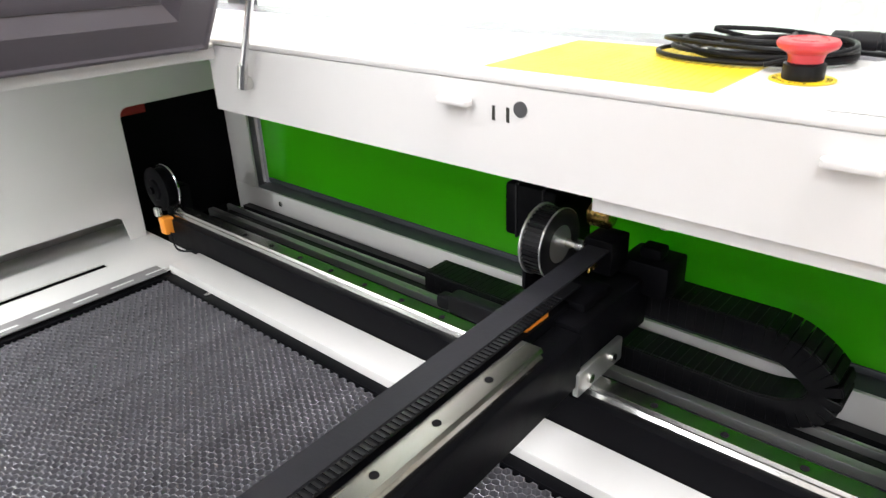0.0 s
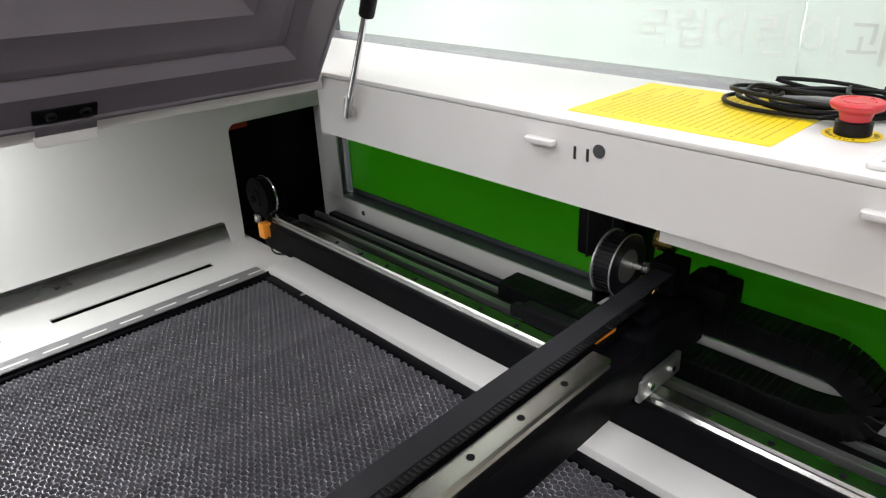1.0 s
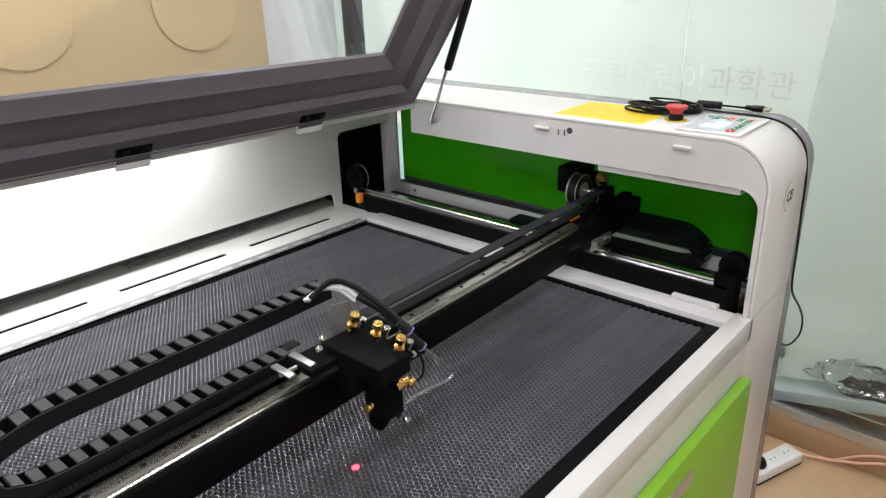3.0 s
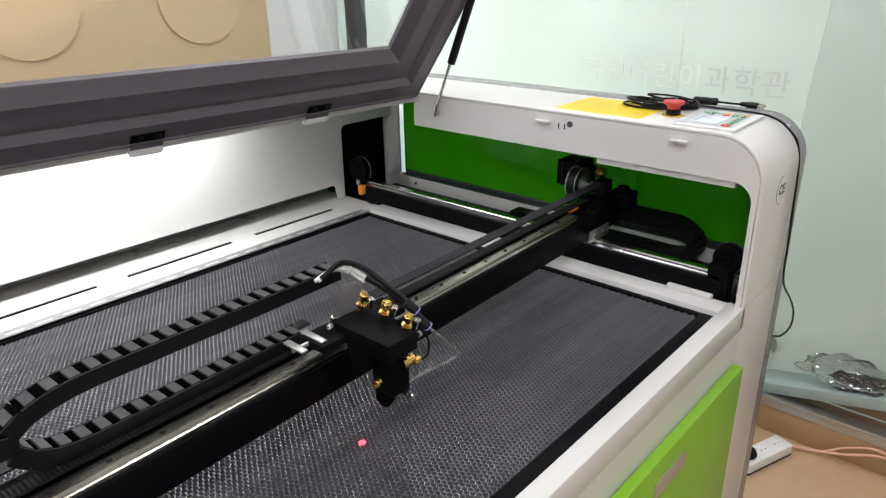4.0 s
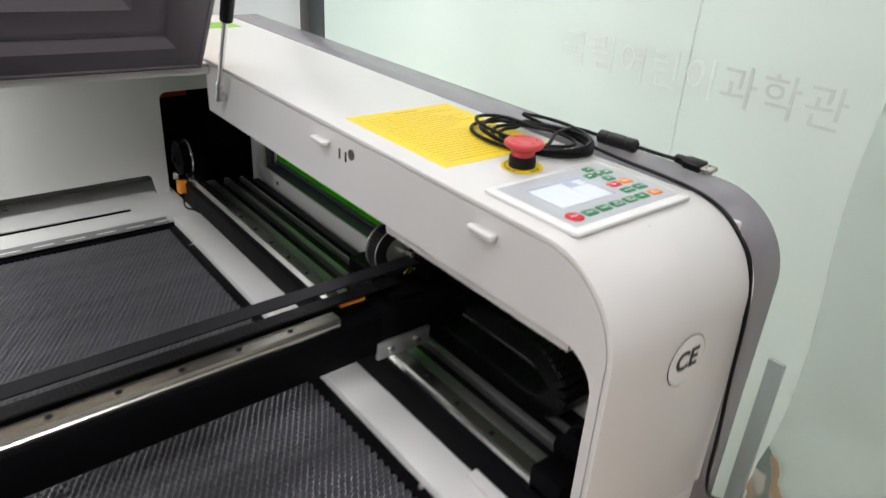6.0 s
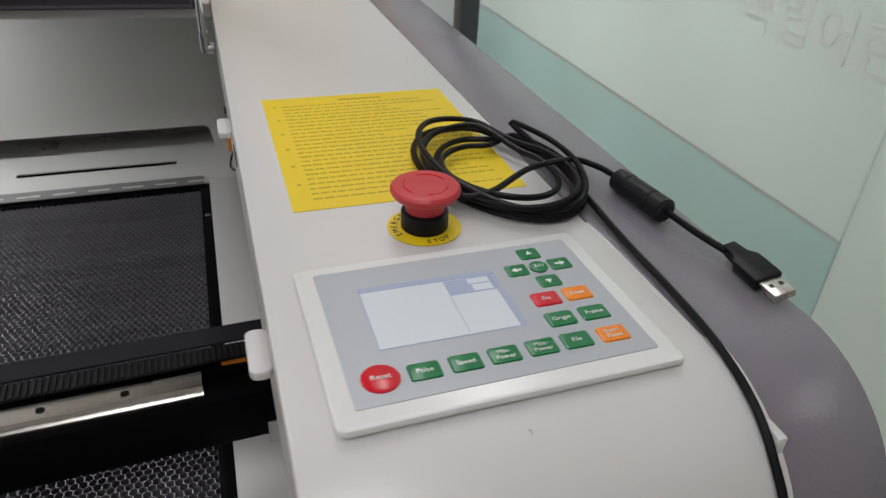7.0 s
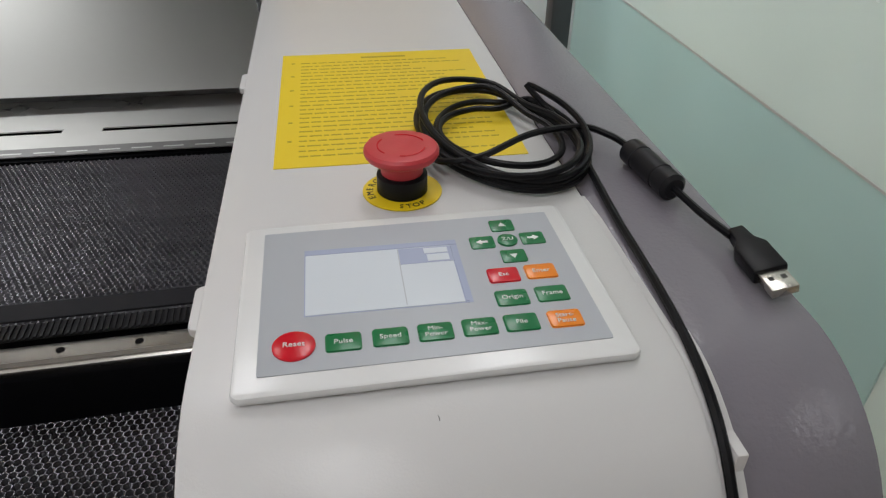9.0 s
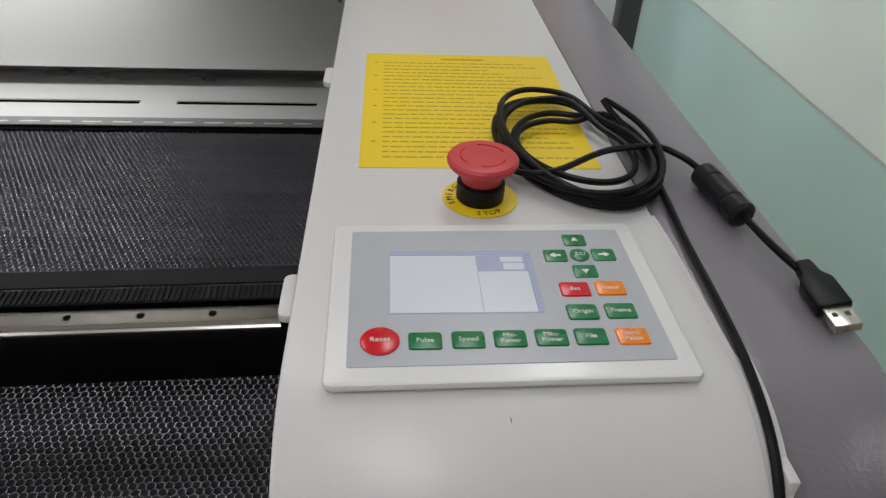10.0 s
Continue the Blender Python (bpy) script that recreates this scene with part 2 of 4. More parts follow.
def part(name, bm, mat, parent=None, label="", m=None, bevel=0.0, smooth=True):
    """Links a bmesh as one mesh object, under a thing or a part if one is given."""
    bmesh.ops.recalc_face_normals(bm, faces=bm.faces)
    if bevel:
        edges = [e for e in bm.edges if len(e.link_faces) == 2 and e.calc_face_angle(0) > 0.5]
        bmesh.ops.bevel(bm, geom=edges, offset=bevel, segments=2, affect="EDGES", profile=0.5, clamp_overlap=True)
    if m is not None:
        bm.transform(m)
    base = BASE.get(parent, Vector((0, 0, 0)))
    bm.transform(Matrix.Translation(-base))
    me = bpy.data.meshes.new(name)
    bm.to_mesh(me)
    bm.free()
    me.materials.append(mat)
    if smooth:
        me.polygons.foreach_set("use_smooth", [True] * len(me.polygons))
        me.set_sharp_from_angle(angle=radians(35))
    ob = new(name, me)
    if parent:
        ob.parent = parent
        BASE[ob] = base
        if label:
            ob["label"] = label
    return ob


def boxes(*bs):
    bm = bmesh.new()
    for b in bs:
        box(bm, *b)
    return bm


def thing(name, at, label, category, group="", kind=""):
    ob = new(name)
    ob.location = at
    ob.empty_display_size = 0.05
    BASE[ob] = Vector(at)
    return tagged(ob, label, category, group, kind)


def lettering(name, words, size, mat, parent, m, depth=0.0002, label="", bold=0.0):
    """Words as a mesh, centred, in the xy plane of m."""
    cu = bpy.data.curves.new(name, "FONT")
    cu.body, cu.size, cu.extrude, cu.resolution_u, cu.offset = words, size, depth, 3, bold
    cu.align_x, cu.align_y = "CENTER", "CENTER"
    tmp = new(name, cu)
    me = bpy.data.meshes.new_from_object(tmp.evaluated_get(bpy.context.evaluated_depsgraph_get()))
    bpy.data.objects.remove(tmp)
    bpy.data.curves.remove(cu)
    me.materials.clear()
    me.materials.append(mat)
    me.transform(Matrix.Translation(-BASE.get(parent, Vector((0, 0, 0)))) @ m)
    ob = new(name, me)
    if parent:
        ob.parent = parent
        BASE[ob] = BASE.get(parent, Vector((0, 0, 0)))
    if label:
        ob["label"] = label
    return ob


# ---- the room ----
tagged(part("floor", boxes((-3.2, 3.4, -3.2, 2.3, -0.1, 0)), M["floor"]), "tan vinyl floor with faint stains", "floor", kind="structure")
tagged(part("ceiling", boxes((-3.2, 3.4, -3.2, 2.3, 2.6, 2.7)), M["ceiling"]), "plain white ceiling board", "ceiling", kind="structure")
tagged(part("wall_north", boxes((-3.2, 3.4, 2.12, 2.3, 0, 2.6)), M["paint"]), "smooth white painted wall", "wall", kind="structure")
tagged(part("wall_south", boxes((-3.2, 3.4, -3.3, -3.2, 0, 2.6)), M["paint"]), "smooth white painted wall", "wall", kind="structure")
tagged(part("wall_west", boxes((-3.3, -3.2, -3.2, 2.3, 0, 2.6)), M["paint"]), "smooth white painted wall", "wall", kind="structure")
tagged(part("wall_corridor", boxes((3.4, 3.5, -3.2, 2.3, 0, 2.6)), M["paint"]), "plain white wall behind the glass partition", "wall", kind="structure")
glass_wall = thing("wall_glass", (0.87, -0.5, 0), "frosted pale green glass partition with thin seams", "glass partition", kind="structure")
for y0, y1 in ((-3.2, -1.43), (-1.427, 0.541), (0.544, 2.12)):
    part("pane", boxes((0.87, 0.88, y0, y1, 0.7305 if y0 > 0 else 0.0, 2.6)), M["frost"], glass_wall)
part("lower_pane", boxes((0.87, 0.88, 0.544, 2.12, 0.0, 0.73)), M["frostlow"], glass_wall, "teal lower glass pane")
part("skirting", boxes((0.74, 0.87, -3.2, 2.04, 0.0, 0.085)), M["skirt"], glass_wall, "brown wooden skirting board", bevel=0.002)
part("floor_track", boxes((0.738, 0.80, -3.2, 2.04, 0.085, 0.108), (0.738, 0.744, -3.2, 2.04, 0.108, 0.118)), M["alu"], glass_wall, "aluminium floor track", bevel=0.001)
part("post", boxes((0.69, 0.748, 1.80, 1.86, 0, 2.6)), M["darkpost"], glass_wall, "dark grey metal corner post", bevel=0.003)
for lx, ly in LAMPS:
    fx = thing("ceiling_light", (lx, ly, 2.6), "flat rectangular white ceiling light, switched on", "ceiling light", "ceiling lights")
    part("frame", boxes((lx - 0.16, lx - 0.135, ly - 0.62, ly + 0.62, 2.57, 2.6), (lx + 0.135, lx + 0.16, ly - 0.62, ly + 0.62, 2.57, 2.6),
                        (lx - 0.135, lx + 0.135, ly - 0.62, ly - 0.6, 2.57, 2.6), (lx - 0.135, lx + 0.135, ly + 0.6, ly + 0.62, 2.57, 2.6)), M["paint"], fx)
    part("diffuser", boxes((lx - 0.135, lx + 0.135, ly - 0.6, ly + 0.6, 2.575, 2.585)), M["print"], fx)

board = thing("mdf_sheet", (-0.4, 2.1, 0.3), "tan fibreboard sheet with round discs, leaning on the wall", "board")
part("sheet", boxes((-1.3, 0.5, 2.108, 2.117, 0.3, 2.3)), M["wood"], board, bevel=0.001)
for cx in (0.215, -0.385, -0.985):
    bm = bmesh.new()
    turned(bm, [(0.16, 0), (0.167, 0.001), (0.167, 0.007), (0.166, 0.008)], (cx, 2.108, 1.244), (0, -1, 0), 48)
    part("disc", bm, M["wood"], board, "tan fibreboard disc")

# ---- the machine's body ----
cutter = thing("laser_cutter", (-0.55, 0.55, 0), "white laser cutting machine with grey trim, green doors and open lid", "laser cutter")
TOP = 1.0532


def hood(inset, y_back=1.22):
    """Outline of the end housing from the back of its top over the round front corner to its foot, as seen from the side."""
    r = 0.085 - inset
    return [(y_back, TOP - inset)] + arc(0.085, TOP - 0.085, r, 90, 180, 12) + [(inset, 0.04)]


def skin(x0, x1, inset, thick):
    bm = bmesh.new()
    prism(bm, hood(inset) + hood(inset + thick)[::-1], "x", x0, x1)
    return bm


end = part("end_housing", skin(0.0, 0.195, 0.0, 0.006), M["white"], cutter, "white sheet-metal end housing with rounded front corner", bevel=0.0015)
plate = bmesh.new()
prism(plate, [(0.826, TOP - 0.006), (0.826, 0.972)] + arc(0.053, 0.971 - 0.037, 0.037, 90, 180, 8) + [(0.016, 0.735), (0.0065, 0.735)]
      + [(y, z) for y, z in hood(0.0065, 0.826)[::-1][1:]], "x", 0.0, 0.004)
part("inner_panel", plate, M["white"], end)
bm = bmesh.new()
outer = [(1.22, TOP - 0.001)] + arc(0.09, TOP - 0.085, 0.084, 90, 180, 16) + [(0.006, 0.04)]
inner = [(1.22, TOP - 0.009)] + arc(0.09, TOP - 0.085, 0.076, 90, 180, 16) + [(0.014, 0.04)]
prism(bm, outer + inner[::-1], "x", 0.1955, 0.264)
lip = bmesh.new()
lip_out = [(0.2, TOP - 0.0012)] + arc(0.085, TOP - 0.085, 0.0838, 90, 180, 14) + [(0.0012, 0.91), (0.0012, 0.745)]
lip_in = [(0.2, TOP - 0.0112)] + arc(0.085, TOP - 0.085, 0.0738, 90, 180, 14) + [(0.0112, 0.91), (0.0112, 0.745)]
prism(lip, lip_out + lip_in[::-1], "x", 0.19, 0.2045)
for v in lip.verts:
    if v.co.y > 0.15 and v.co.x > 0.2:      # the edge widens towards the bend
        v.co.x = 0.197
part("bend_lip", lip, M["white"], end)
trim = part("grey_trim", bm, M["gray"], cutter, "textured grey trim over the outer side", bevel=0.0035)
part("outer_side", boxes((0.244, 0.25, 0.02, 1.2, 0.04, 0.745), (0.244, 0.25, 0.09, 1.2, 0.965, 1.04), (0.244, 0.25, 0.02, 0.1, 0.745, 0.965), (0.244, 0.25, 1.13, 1.2, 0.745, 0.965)), M["gray"], cutter)
# dark floor and back stand in for the shade inside the housing
part("end_floor", boxes((0.012, 0.244, 0.02, 1.2, 0.69, 0.70)), M["hollowdark"], cutter)
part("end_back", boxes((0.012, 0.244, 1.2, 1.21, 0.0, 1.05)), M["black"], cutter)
part("under_lip", boxes((0.006, 0.009, 0.05, 0.325, 0.958, 1.0), (0.009, 0.03, 0.05, 0.325, 0.958, 0.961)), M["white"], end, bevel=0.0008)
win = part("side_window", boxes((0.2365, 0.2405, 0.06, 1.1, 0.757, 0.985)), M["greenwin"], cutter, "translucent green acrylic window")
part("window_sill", boxes((0.2055, 0.236, 0.05, 1.095, 0.744, 0.7555), (0.2325, 0.236, 0.05, 1.095, 0.7555, 0.764)), M["darkpost"], win, "dark grey sill strip", bevel=0.0015)
part("window_frame", boxes((0.2, 0.205, 0.03, 1.15, 0.705, 0.756), (0.2, 0.205, 1.087, 1.15, 0.756, 0.985), (0.2, 0.205, 0.03, 1.15, 0.985, 1.04), (0.2, 0.205, 0.03, 0.07, 0.756, 0.985)), M["white"], win, "white window frame", bevel=0.001)
for y in (1.02, 0.62):
    bm = bmesh.new()
    turned(bm, [(0.0045, 0), (0.0045, 0.002), (0.002, 0.0028)], (0.1995, y, 0.741), (-1, 0, 0), 12)
    part("frame_screw", bm, M["steel"], win)

# rim round the bed
rim = part("bed_rim", boxes((-1.30, 0.012, 0.0, 0.032, 0.69, 0.739)), M["white"], cutter, "white painted steel rim round the bed", bevel=0.003)
part("rim_side", boxes((-0.037, 0.0125, 0.0325, 0.969, 0.69, 0.736)), M["white"], rim, bevel=0.002)
part("rim_lip", boxes((0.0, 0.0125, 0.062, 0.15, 0.736, 0.745)), M["white"], rim, bevel=0.001)
part("rim_side", boxes((-1.3, -1.24, 0.0325, 0.969, 0.69, 0.736)), M["white"], rim, bevel=0.002)
gaps = [(-0.335, -0.088), (-0.655, -0.40), (-0.975, -0.72)]
SY0, SY1 = 1.051, 1.0665
bm = boxes((-1.3, 0.0125, 0.9695, SY0, 0.7265, 0.729), (-1.3, 0.0125, SY1, 1.2, 0.7265, 0.729),
           (gaps[0][1], 0.0125, SY0, SY1, 0.7265, 0.729), (gaps[1][1], gaps[0][0], SY0, SY1, 0.7265, 0.729),
           (gaps[2][1], gaps[1][0], SY0, SY1, 0.7265, 0.729), (-1.3, gaps[2][0], SY0, SY1, 0.7265, 0.729))
bmesh.ops.remove_doubles(bm, verts=bm.verts, dist=0.0001)
part("rim_back", bm, M["white"], rim, "white rear rim with three long slots", smooth=False)
# dark sheet under the slots, its colour standing in for shade
part("slot_tray", boxes((-1.29, 0.0, 0.975, 1.19, 0.69, 0.70)), M["hollowdark"], rim)
part("front_panel", boxes((-1.30, 0.19, 0.0005, 0.006, 0.04, 0.6995)), M["white"], cutter, "white front panel")
part("underbody", boxes((-1.3, 0.2, 0.03, 1.2, 0.05, 0.655)), M["hollowdark"], cutter)
for x0, x1 in ((-0.62, -0.01), (-1.26, -0.65)):
    d = part("front_door", boxes((x0, x1, -0.02, -0.0005, 0.1, 0.628)), M["greendoor"], cutter, "bright green cabinet door", bevel=0.003)
    bm = bmesh.new()
    prism(bm, rounded((x0 + x1) / 2 - 0.055, (x0 + x1) / 2 + 0.055, 0.558, 0.59, 0.006, 3), "y", -0.0225, -0.0202)
    h = part("door_handle", bm, M["alu"], d, "satin metal flush pull handle", bevel=0.0006)

# far end housing and outer panels, which close the body
bm = bmesh.new()
prism(bm, hood(0.0) + hood(0.006)[::-1], "x", -1.5, -1.3)
part("far_housing", bm, M["white"], cutter, "white sheet-metal end housing", bevel=0.0015)
part("far_side", boxes((-1.506, -1.5, 0.02, 1.22, 0.04, 1.045)), M["gray"], cutter)
part("back_panel", boxes((-1.5, 0.25, 1.2205, 1.226, 0.04, 1.05)), M["white"], cutter)

# rear compartment
bm = bmesh.new()
prism(bm, [(-1.3, 1.045), (-1.3, 0.771), (-0.034, 0.771)] + [(-0.027, 0.765), (-0.022, 0.735), (-0.0215, 0.7295), (0.004, 0.7295), (0.006, 0.92)]
      + arc(0.02, 0.918, 0.014, 180, 90, 5) + [(0.199, 0.932), (0.199, 1.02)], "y", 1.113, 1.117)
part("rear_panel", bm, M["white"], cutter, "white rear panel with low cut-outs")
part("rear_shell", boxes((-1.3, 0.008, 1.195, 1.2, 0.729, 1.02)), M["galv"], cutter)
LEAN = Matrix(((1, 0, 0, 0), (0, 1, 0, 0), (-0.021, 0, 1, 0), (0, 0, 0, 1)))      # the cover and lid rise a little towards the far end
rear = part("rear_cover", boxes((-1.3, -0.001, 0.81, 1.22, 1.044, 1.049), (-1.3, -0.001, 0.81, 0.816, 1.032, 1.044)), M["white"], cutter, "white rear top cover", m=LEAN, bevel=0.0015)
part("led_strip", boxes((-1.24, -0.38, 0.97, 1.0, 1.037, 1.0435)), M["print"], rear, "white light strip under the cover", m=LEAN)

# ---- lid ----
LA = radians(54)
LID = LEAN @ Matrix(((1, 0, 0, 0), (0, -math.cos(LA), -math.sin(LA), 0.824), (0, math.sin(LA), -math.cos(LA), 1.061), (0, 0, 0, 1)))


def ring_frame(x0, x1, s0, s1, profile):
    """A mitred frame: profile of (inset, height) from the outer edge inwards, closed round."""
    bm = bmesh.new()
    loops = []
    for w, h in profile:
        loops.append([bm.verts.new(p) for p in ((x0 + w, s0 + w, h), (x1 - w, s0 + w, h), (x1 - w, s1 - w, h), (x0 + w, s1 - w, h))])
    for a, b in zip(loops, loops[1:] + loops[:1]):
        for i in range(4):
            bm.faces.new((a[i], a[(i + 1) % 4], b[(i + 1) % 4], b[i]))
    return bm


lid = part("lid", ring_frame(-1.29, -0.014, 0.0, 0.8, [(0, -0.004), (0, 0.027), (0.002, 0.030), (0.007, 0.0315), (0.0095, 0.0295), (0.044, 0.029), (0.058, 0.017),
           (0.060, 0.0185), (0.067, 0.0185), (0.070, 0.0165), (0.104, 0.015), (0.109, 0.010), (0.126, 0.0), (0.129, -0.003), (0.129, -0.012), (0.004, -0.008)]), M["lidgray"], cutter, "dark grey open lid frame with moulded ridges", m=LID)
part("lid_pane", boxes((-1.17, -0.134, 0.12, 0.68, -0.010, -0.0065)), M["acrylic"], lid, "clear acrylic lid window", m=LID)
for hx in (-0.316, -0.682, -1.048):
    hg = part("hinge", boxes((hx - 0.03, hx + 0.03, 0.011, 0.028, 0.0290, 0.0315)), M["black"], lid, "black hinge leaf", m=LID, bevel=0.0006)
    part("hinge_tab", boxes((hx - 0.029, hx + 0.029, -0.004, 0.0105, 0.0315, 0.0335)), M["lidgray"], lid, m=LID, bevel=0.001)
    part("knuckle", boxes((hx - 0.03, hx + 0.03, 0.800, 0.8095, 1.026, 1.0515)), M["white"], lid, m=LEAN, bevel=0.004)
    for sx in (-0.014, 0.018):
        bm = bmesh.new()
        turned(bm, [(0.0055, 0), (0.0055, 0.0015), (0.0042, 0.003), (0.0024, 0.003), (0.002, 0.001)], (hx + sx, 0.02, 0.0315), (0, 0, 1), 14)
        part("screw", bm, M["rubber"], lid, m=LID)

strut = bmesh.new()
rod(strut, (-0.014, 0.742, 1.02), (-0.013, 0.693, 1.135), 0.0038)
gs = part("gas_strut", strut, M["chrome"], cutter, "gas strut with chrome rod and black cylinder")
bm = bmesh.new()
d = Vector((0, 0.635 - 0.693, 1.263 - 1.127)).normalized()
p0 = Vector((-0.013, 0.693, 1.130))
turned(bm, [(0.005, -0.002), (0.0088, 0.0), (0.0092, 0.004), (0.0092, 0.19), (0.006, 0.194)], p0, d, 16)
part("cylinder", bm, M["rubber"], gs)
bm = bmesh.new()
turned(bm, [(0.004, 0), (0.0075, 0.002), (0.0075, 0.011), (0.004, 0.013)], (-0.001, 0.747, 1.012), (-1, 0, 0), 14)
rod(bm, (-0.013, 0.747, 1.008), (-0.0135, 0.738, 1.034), 0.0055)
part("ball_joint", bm, M["steel"], gs)

# marks on the housing's inner side: two slots, a round lock hole, three small rests
for y, w, h in ((0.414, 0.0026, 0.012), (0.400, 0.0026, 0.012)):
    part("vent_slot", boxes((-0.0008, 0.001, y - w / 2, y + w / 2, 1.0235 - h / 2, 1.0235 + h / 2)), M["ink"], end)
bm = bmesh.new()
turned(bm, [(0.0064, 0), (0.0064, 0.001), (0.0052, 0.0012)], (0.0002, 0.388, 1.0295), (-1, 0, 0), 20)
part("lock_hole", bm, M["chainlink"], end)
for y in (0.156, 0.451):
    bm = bmesh.new()
    prism(bm, rounded(-0.011, 0.0, y - 0.017, y + 0.017, 0.004, 3), "z", 1.027, 1.032)
    part("lid_rest", bm, M["white"], end, bevel=0.0008)

for y in (0.268, 0.098):
    bm = bmesh.new()
    turned(bm, [(0.0035, 0), (0.0035, 0.0022), (0.002, 0.003)], (0.012, y, 0.958), (0, 0, -1), 12)
    part("lip_screw", bm, M["steel"], end)
bm = bmesh.new()
tube(bm, smooth_path([(0.0925, 0.054, TOP), (0.0929, 0.0525, TOP), (0.0927, 0.0515, TOP)], 4), 0.00016, 5)
part("scuff", bm, M["ink"], end)

# ---- honeycomb bed ----
bed = thing("honeycomb_table", (-0.64, 0.5, 0.69), "sooty aluminium honeycomb cutting table in a black frame", "cutting table")
part("edge_frame", boxes((-1.24, -0.0375, 0.0325, 0.063, 0.69, 0.7255), (-0.052, -0.0375, 0.063, 0.955, 0.69, 0.7255), (-1.24, -1.215, 0.054, 0.955, 0.69, 0.7255),
                         (-1.24, -0.0385, 0.9551, 0.969, 0.69, 0.7255)), M["black"], bed, "black steel edge frame", bevel=0.001)
part("dark_tray", boxes((-1.239, -0.039, 0.033, 0.968, 0.66, 0.6895)), M["hollowdark"], bed)


def comb(x0, x1, y0, y1, cell, z0, z1, wall):
    """Hexagonal cells: upright walls with a thin top edge, as one mesh."""
    verts, faces = [], []
    a = cell / math.sqrt(3)
    dy, dx = 1.5 * a, cell
    rng = random.Random(4)
    for j in range(int((y1 - y0) / dy) + 1):
        for i in range(int((x1 - x0) / dx) + 1):
            cx, cy = x0 + i * dx + (j % 2) * dx / 2, y0 + j * dy
            hexa = [(cx + a * math.sin(radians(60 * k)), cy + a * math.cos(radians(60 * k))) for k in range(6)]
            for k in (0, 1, 2):
                p, q = hexa[k], hexa[k + 1]
                if max(p[0], q[0]) > x1 or max(p[1], q[1]) > y1:
                    continue
                nx, ny = q[1] - p[1], p[0] - q[0]
                ln = math.hypot(nx, ny)
                w = wall * (2 if k == 1 else 1) * rng.uniform(0.8, 1.3)
                nx, ny = nx / ln * w / 2, ny / ln * w / 2
                zt = z1 + rng.uniform(-0.0006, 0.0004)
                b = len(verts)
                verts += [(p[0] + nx, p[1] + ny, z0), (q[0] + nx, q[1] + ny, z0), (q[0] - nx, q[1] - ny, z0), (p[0] - nx, p[1] - ny, z0),
                          (p[0] + nx, p[1] + ny, zt), (q[0] + nx, q[1] + ny, zt), (q[0] - nx, q[1] - ny, zt), (p[0] - nx, p[1] - ny, zt)]
                faces += [(b, b + 1, b + 5, b + 4), (b + 2, b + 3, b + 7, b + 6), (b + 4, b + 5, b + 6, b + 7)]
    base = BASE[bed]
    me = bpy.data.meshes.new("honeycomb_core")
    me.from_pydata([(v[0] - base[0], v[1] - base[1], v[2] - base[2]) for v in verts], [], faces)
    me.materials.append(M["comb"])
    ob = new("honeycomb_core", me)
    ob.parent = bed
    tagged(ob, "dull grey aluminium honeycomb cells", kind="stuff")


comb(-1.21, -0.046, 0.058, 0.958, 0.0079, 0.702, 0.7225, 0.00042)
part("hinge_strip", boxes((-1.24, -0.045, 0.962, 0.991, 0.7294, 0.7312)), M["galv"], bed, "grey perforated metal edge strip")
for i in range(24):
    x = -1.22 + i * 0.05
    part("strip_slot", boxes((x, x + 0.032, 0.9715, 0.975, 0.7312, 0.7315)), M["print"], bed)

# ---- long guide on the end housing ----
guide = part("guide_beam", boxes((0.013, 0.052, 0.05, 1.06, 0.70, 0.772)), M["black"], cutter, "black beam that carries the steel guide rail", bevel=0.0015)
bm = bmesh.new()
prism(bm, [(0.020, 0.7725), (0.040, 0.7725), (0.040, 0.777), (0.0375, 0.780), (0.040, 0.784), (0.0385, 0.787), (0.0215, 0.787), (0.020, 0.784), (0.0225, 0.780), (0.020, 0.777)], "y", 0.058, 1.04)
gr = part("guide_rail", bm, M["steel"], guide, "polished steel linear guide rail")
for i in range(16):
    bm = bmesh.new()
    turned(bm, [(0.0034, 0), (0.0034, 0.0004)], (0.0285, 0.1485 + i * 0.0595, 0.787), (0, 0, 1), 12)
    part("rail_bolt", bm, M["hollowdark"], guide)
for x0, x1, z1 in ((0.083, 0.1, 0.735), (0.12, 0.131, 0.735), (0.156, 0.162, 0.732)):
    part("extrusion_lip", boxes((x0, x1, 0.05, 1.12, 0.70, z1)), M["alu"], cutter, bevel=0.001)
for x0, x1 in ((0.066, 0.078), (0.104, 0.116), (0.136, 0.15), (0.176, 0.19)):
    part("drive_belt", boxes((x0, x1, 0.06, 1.1, 0.705, 0.728)), M["rubber"], cutter)

# ---- gantry (turned a little, as it stands) ----
G = Matrix.Translation((-0.15, 0.336, 0)) @ Matrix.Rotation(0.036, 4, "Z")
gantry = part("gantry_beam", boxes((-1.2, 0.155, -0.016, 0.012, 0.796, 0.8465)), M["black"], cutter, "black gantry beam across the bed", m=G, bevel=0.002)
bm = bmesh.new()
prism(bm, [(-0.0105, 0.8467), (0.0105, 0.8467), (0.0105, 0.8515), (0.008, 0.8535), (0.0105, 0.8565), (0.009, 0.8600), (-0.009, 0.8600), (-0.0105, 0.8565), (-0.008, 0.8535), (-0.0105, 0.8515)], "x", -1.18, 0.1)
part("gantry_rail", bm, M["steelx"], gantry, "steel rail with dark bolt holes", m=G)
